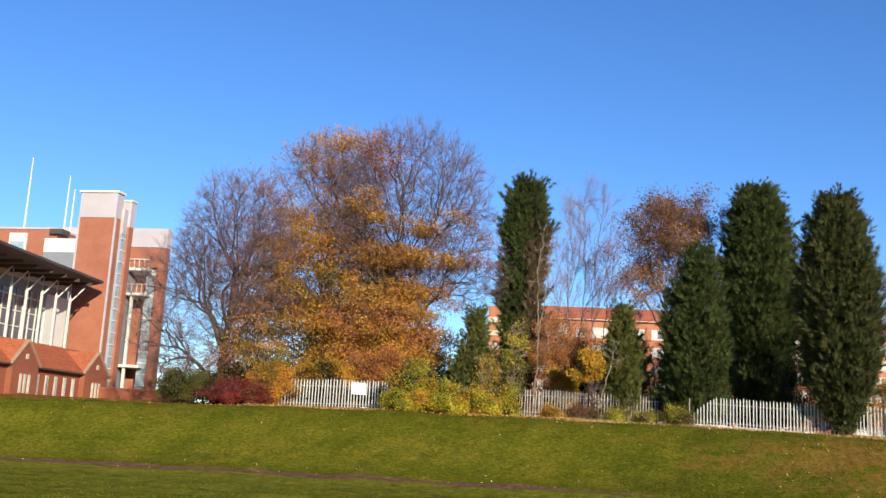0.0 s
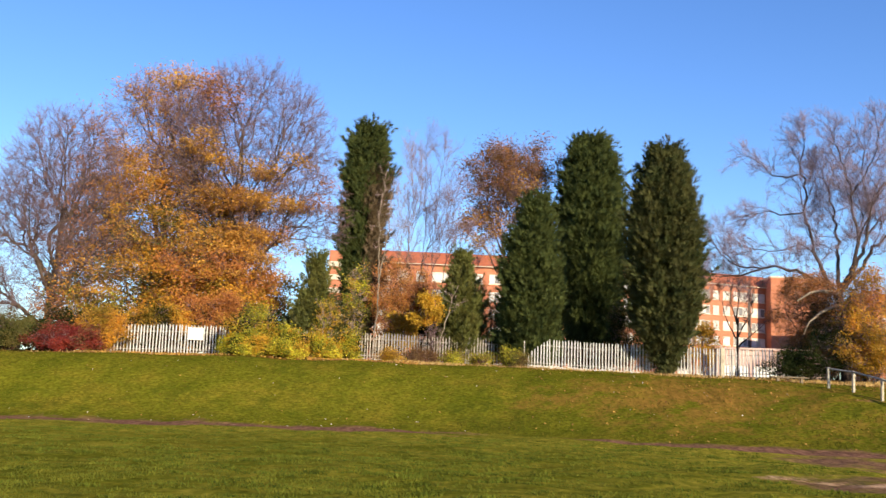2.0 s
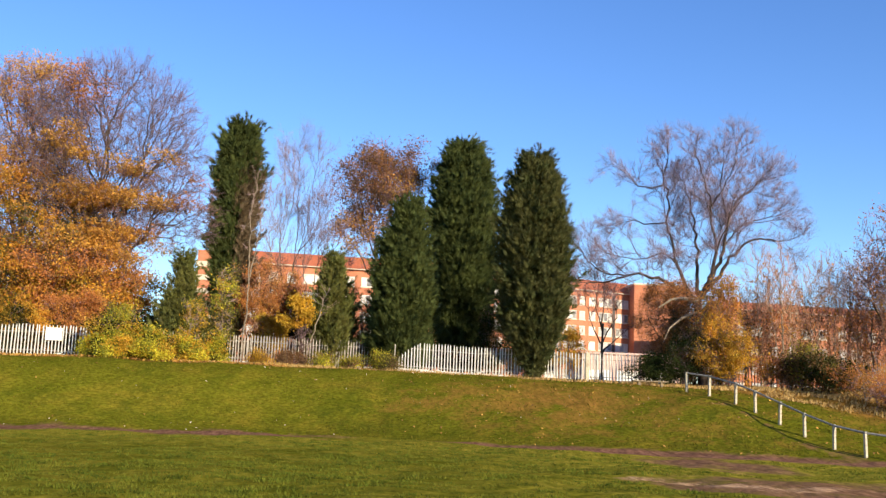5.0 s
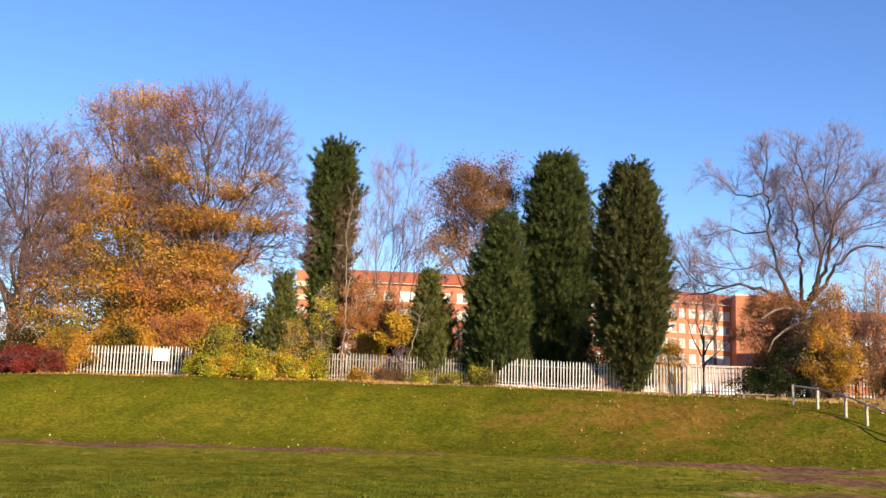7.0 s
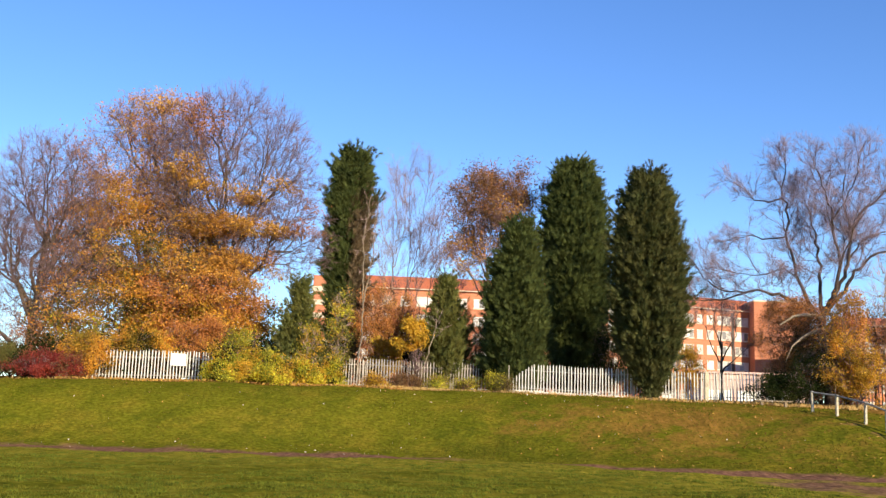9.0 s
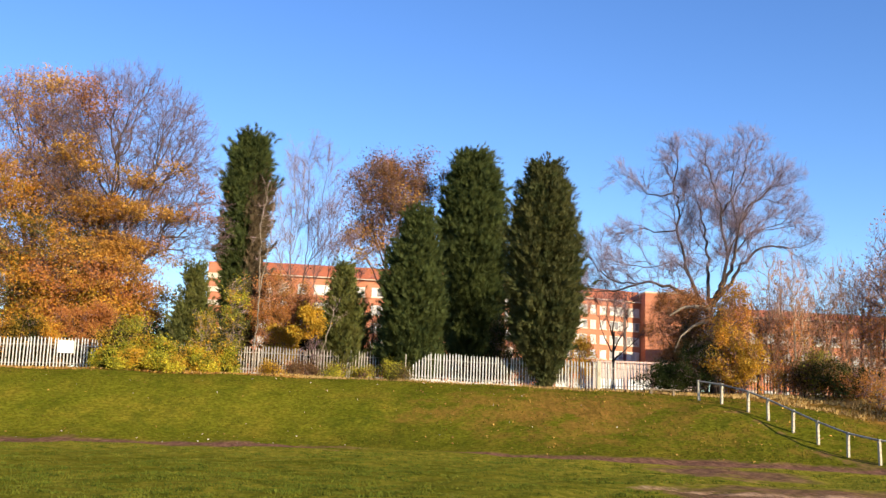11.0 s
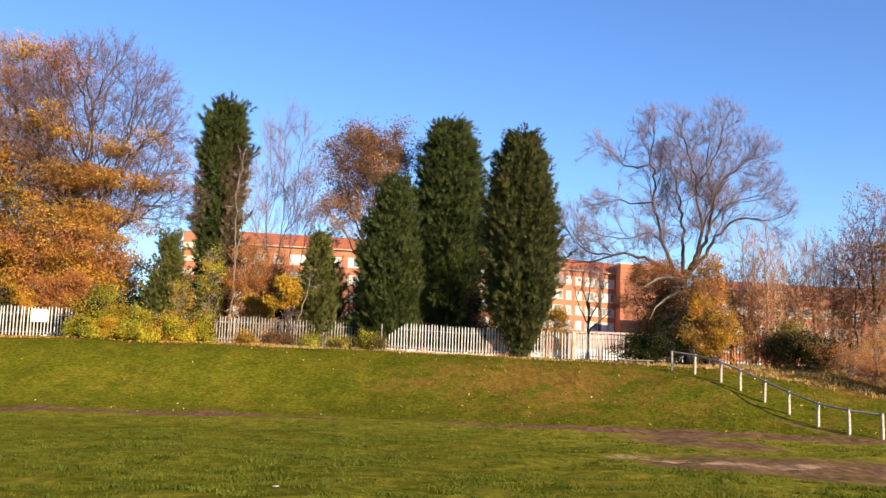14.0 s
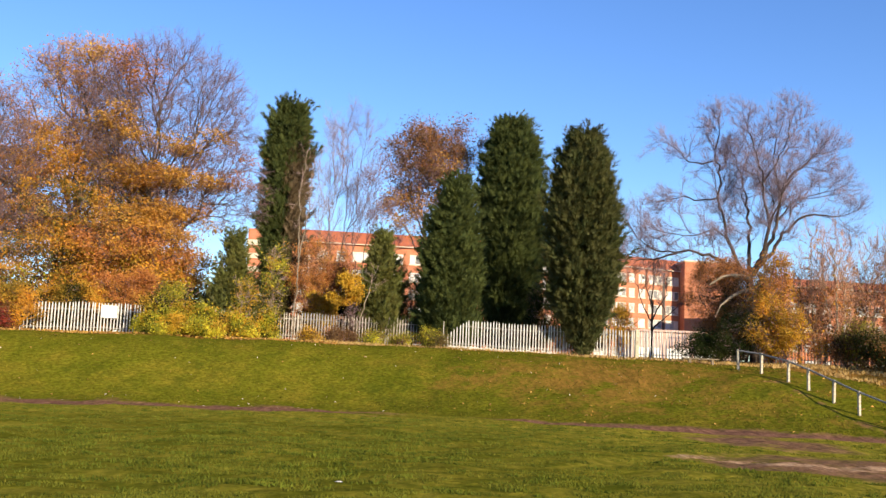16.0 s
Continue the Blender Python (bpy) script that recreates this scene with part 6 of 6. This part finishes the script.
stair = Site("stair_block", "pale-banded brick stair tower at the flats' end", "building", (-20.0, 148.0, 3.4))
stair.box("wall", -21.4, -18.2, 147.6, 155, 1.5, 22.0, BRICK_FLATS)
for k in range(9):
    stair.box("band", -21.5, -18.1, 147.45, 147.6, 4.0 + k * 1.95, 4.75 + k * 1.95, STONE, "pale stone band")
# added low block that stands in for the flats' ground floor
ground_floor = Site("ground_floor_block", "low pinkish wall with white panels, added for the flats' ground floor", "building", (14.0, 100.0, 4.0))
ground_floor.box("wall", 24.0, 34.0, 100, 105, 3.0, 7.0, RENDER_PALE)
ground_floor.box("roof", 23.7, 34.3, 99.7, 105.3, 7.0, 7.2, RENDER_PALE)
for k in range(3):
    ground_floor.box("garage_door", 24.6 + k * 2.9, 26.9 + k * 2.9, 99.94, 100, 3.2, 5.4, CLAD_WHITE, "white door-like panel")

# ---- grass, leaves and litter on the ground ----
rng = np.random.default_rng(77)


def wedge(n, near, far, left=-37.0, right=34.0, power=1.6):
    b = np.radians(rng.uniform(left, right, n))
    d = near + (far - near) * rng.random(n) ** power
    return d * np.sin(b), d * np.cos(b)


def blades(n, near, far, tall, mat, name, label, keep=None, power=1.6, wide=0.012):
    x, y = wedge(n, near, far, power=power)
    if keep is not None:
        k = keep(x, y)
        x, y = x[k], y[k]
    m = len(x)
    z = height(x, y)
    c = np.stack([x, y, z - 0.01], -1)
    h = tall * rng.uniform(0.5, 1.4, (m, 1))
    lean = rng.normal(0, 0.35, (m, 2))
    a = rng.uniform(0, 6.28, m)
    s = np.stack([np.cos(a), np.sin(a), np.zeros(m)], -1) * wide * (1 + y[:, None] / 25)
    tipv = c + np.concatenate([lean * h, h], 1)
    V = np.stack([c - s, c + s, tipv], 1).reshape(-1, 3)
    tagged(new(name, mesh_np(name, V, [np.arange(m * 3).reshape(-1, 3)], mat)), label, "grass", kind="stuff")


def tufts(x, y, size, seed, cut):
    return patchy(np.stack([x, y * 0.8, 0 * x], -1), size, seed, cut)


blades(260000, 12, 46, 0.045, GRASS_BLADE, "grass", "short green grass tufts of the field", lambda x, y: (track_mask(x, y) + sand_mask(x, y) < 0.25) & (y < foot_y(x) + 0.5) & (tufts(x, y, 0.9, 3, 0.22) | tufts(x, y, 3.0, 4, 0.6)), 1.6, 0.007)
blades(90000, 34, 60, 0.06, GRASS_BANK, "grass", "longer green grass of the bank", lambda x, y: (y > foot_y(x)) & (leaf_mask(x, y) < rng.random(len(x)) * 1.1) & (track_mask(x, y) < 0.3) & (tufts(x, y, 3.2, 5, 0.0) | (rng.random(len(x)) < 0.4)), 1.0, 0.014)
blades(70000, 44, 60, 0.16, DRY_GRASS, "dry_grass", "dry straw-coloured grass at the bank's top and by the thicket", lambda x, y: (leaf_mask(x, y) > 0.35 + 0.4 * rng.random(len(x))) & (x > -24) & (((rough_side(x, y) > 0.6) & tufts(x, y, 1.4, 6, -0.35)) | (y > crest_y(x) + 1.6)), 1.0, 0.012)
# tussocks standing a hand high on the field, in drifts
TUSSOCK = material("tussock_blades", [(0.042, 0.0588, 0.0084), (0.077, 0.098, 0.0112), (0.119, 0.133, 0.0154), (0.168, 0.168, 0.021)], 0.9, 0.8, bump=0, island=True, through_light=0.2, gloss=0.04)
tx, ty = wedge(1500, 15, 40, power=1.2)
k = (ty < foot_y(tx) - 3.5) & (track_mask(tx, ty) + sand_mask(tx, ty) < 0.15) & (tufts(tx, ty * 0.6, 5.0, 21, -0.1) | (rng.random(len(tx)) < 0.2))
tx, ty = tx[k], ty[k]
per = 34
who = np.repeat(np.arange(len(tx)), per)
size = rng.uniform(0.12, 0.36, len(tx))[who]
bx_, by_ = tx[who] + rng.normal(0, 0.5, len(who)) * size, ty[who] + rng.normal(0, 0.35, len(who)) * size
root_p = np.stack([bx_, by_, height(bx_, by_) - 0.01], -1)
tall_b = (0.035 + 0.16 * size[:, None]) * rng.uniform(0.5, 1.3, (len(who), 1))
turn_b = rng.uniform(0, 6.28, len(who))
half_b = np.stack([np.cos(turn_b), np.sin(turn_b), 0 * turn_b], -1) * 0.014
tip_b = root_p + np.concatenate([rng.normal(0, 0.5, (len(who), 2)) * tall_b, tall_b], 1)
tagged(new("tussock", mesh_np("tussock", np.stack([root_p - half_b, root_p + half_b, tip_b], 1).reshape(-1, 3), [np.arange(len(who) * 3).reshape(-1, 3)], TUSSOCK)), "dark green coarse grass tussocks on the field", "grass", kind="stuff")
x, y = wedge(4200, 38, 60, power=1.0)
k = (rng.random(len(x)) < 0.1 + 0.9 * leaf_mask(x, y)) & (y > foot_y(x) + 1.0)
c = np.stack([x[k], y[k], height(x[k], y[k]) + 0.05], -1)
LV, LF = leaves(rng, c, 0.1, 0.9, 0.0)
tagged(new("fallen_leaf", mesh_np("fallen_leaf", LV, [LF], LEAF_LITTER)), "scattered fallen autumn leaves on the grass", "leaf", kind="stuff")
x, y = wedge(2600, 56.2, 60.5, -21.5, -3.0, 1.0)
k = (y > crest_y(x) + 0.2) & (y < 57.4 + (x + 21.5) * 0.29)
LV, LF = leaves(rng, np.stack([x[k], y[k], height(x[k], y[k]) + 0.06], -1), 0.15, 0.6, 0.0)
tagged(new("leaf_litter", mesh_np("leaf_litter", LV, [LF], LEAF_LITTER)), "drift of orange fallen leaves along the fence's foot", "leaf", kind="stuff")
x, y = wedge(110, 44, 55, -34, 20, 1.0)
c = np.stack([x, y, height(x, y) + 0.07], -1)
LV, LF = leaves(rng, c, 0.068, 0.3, 0.0)
tagged(new("pale_leaf", mesh_np("pale_leaf", LV, [LF], STONE)), "pale leaves and scraps on the bank", "leaf", kind="stuff")
# a scrap of paper on the field
bm = bmesh.new()
bmesh.ops.create_icosphere(bm, subdivisions=2, radius=0.05)
for v in bm.verts:
    n = noise.noise(v.co * 14) * 0.6
    v.co = Vector((v.co.x * (1.2 + n), v.co.y * (0.8 + n), abs(v.co.z) * (0.35 + n * 0.4)))
scrap = new("paper_scrap", to_mesh("paper_scrap", bm, PAPER))
scrap.location = foot(-0.7, 15.9, 0.0)
tagged(scrap, "crumpled scrap of white paper lying on the grass", "litter")
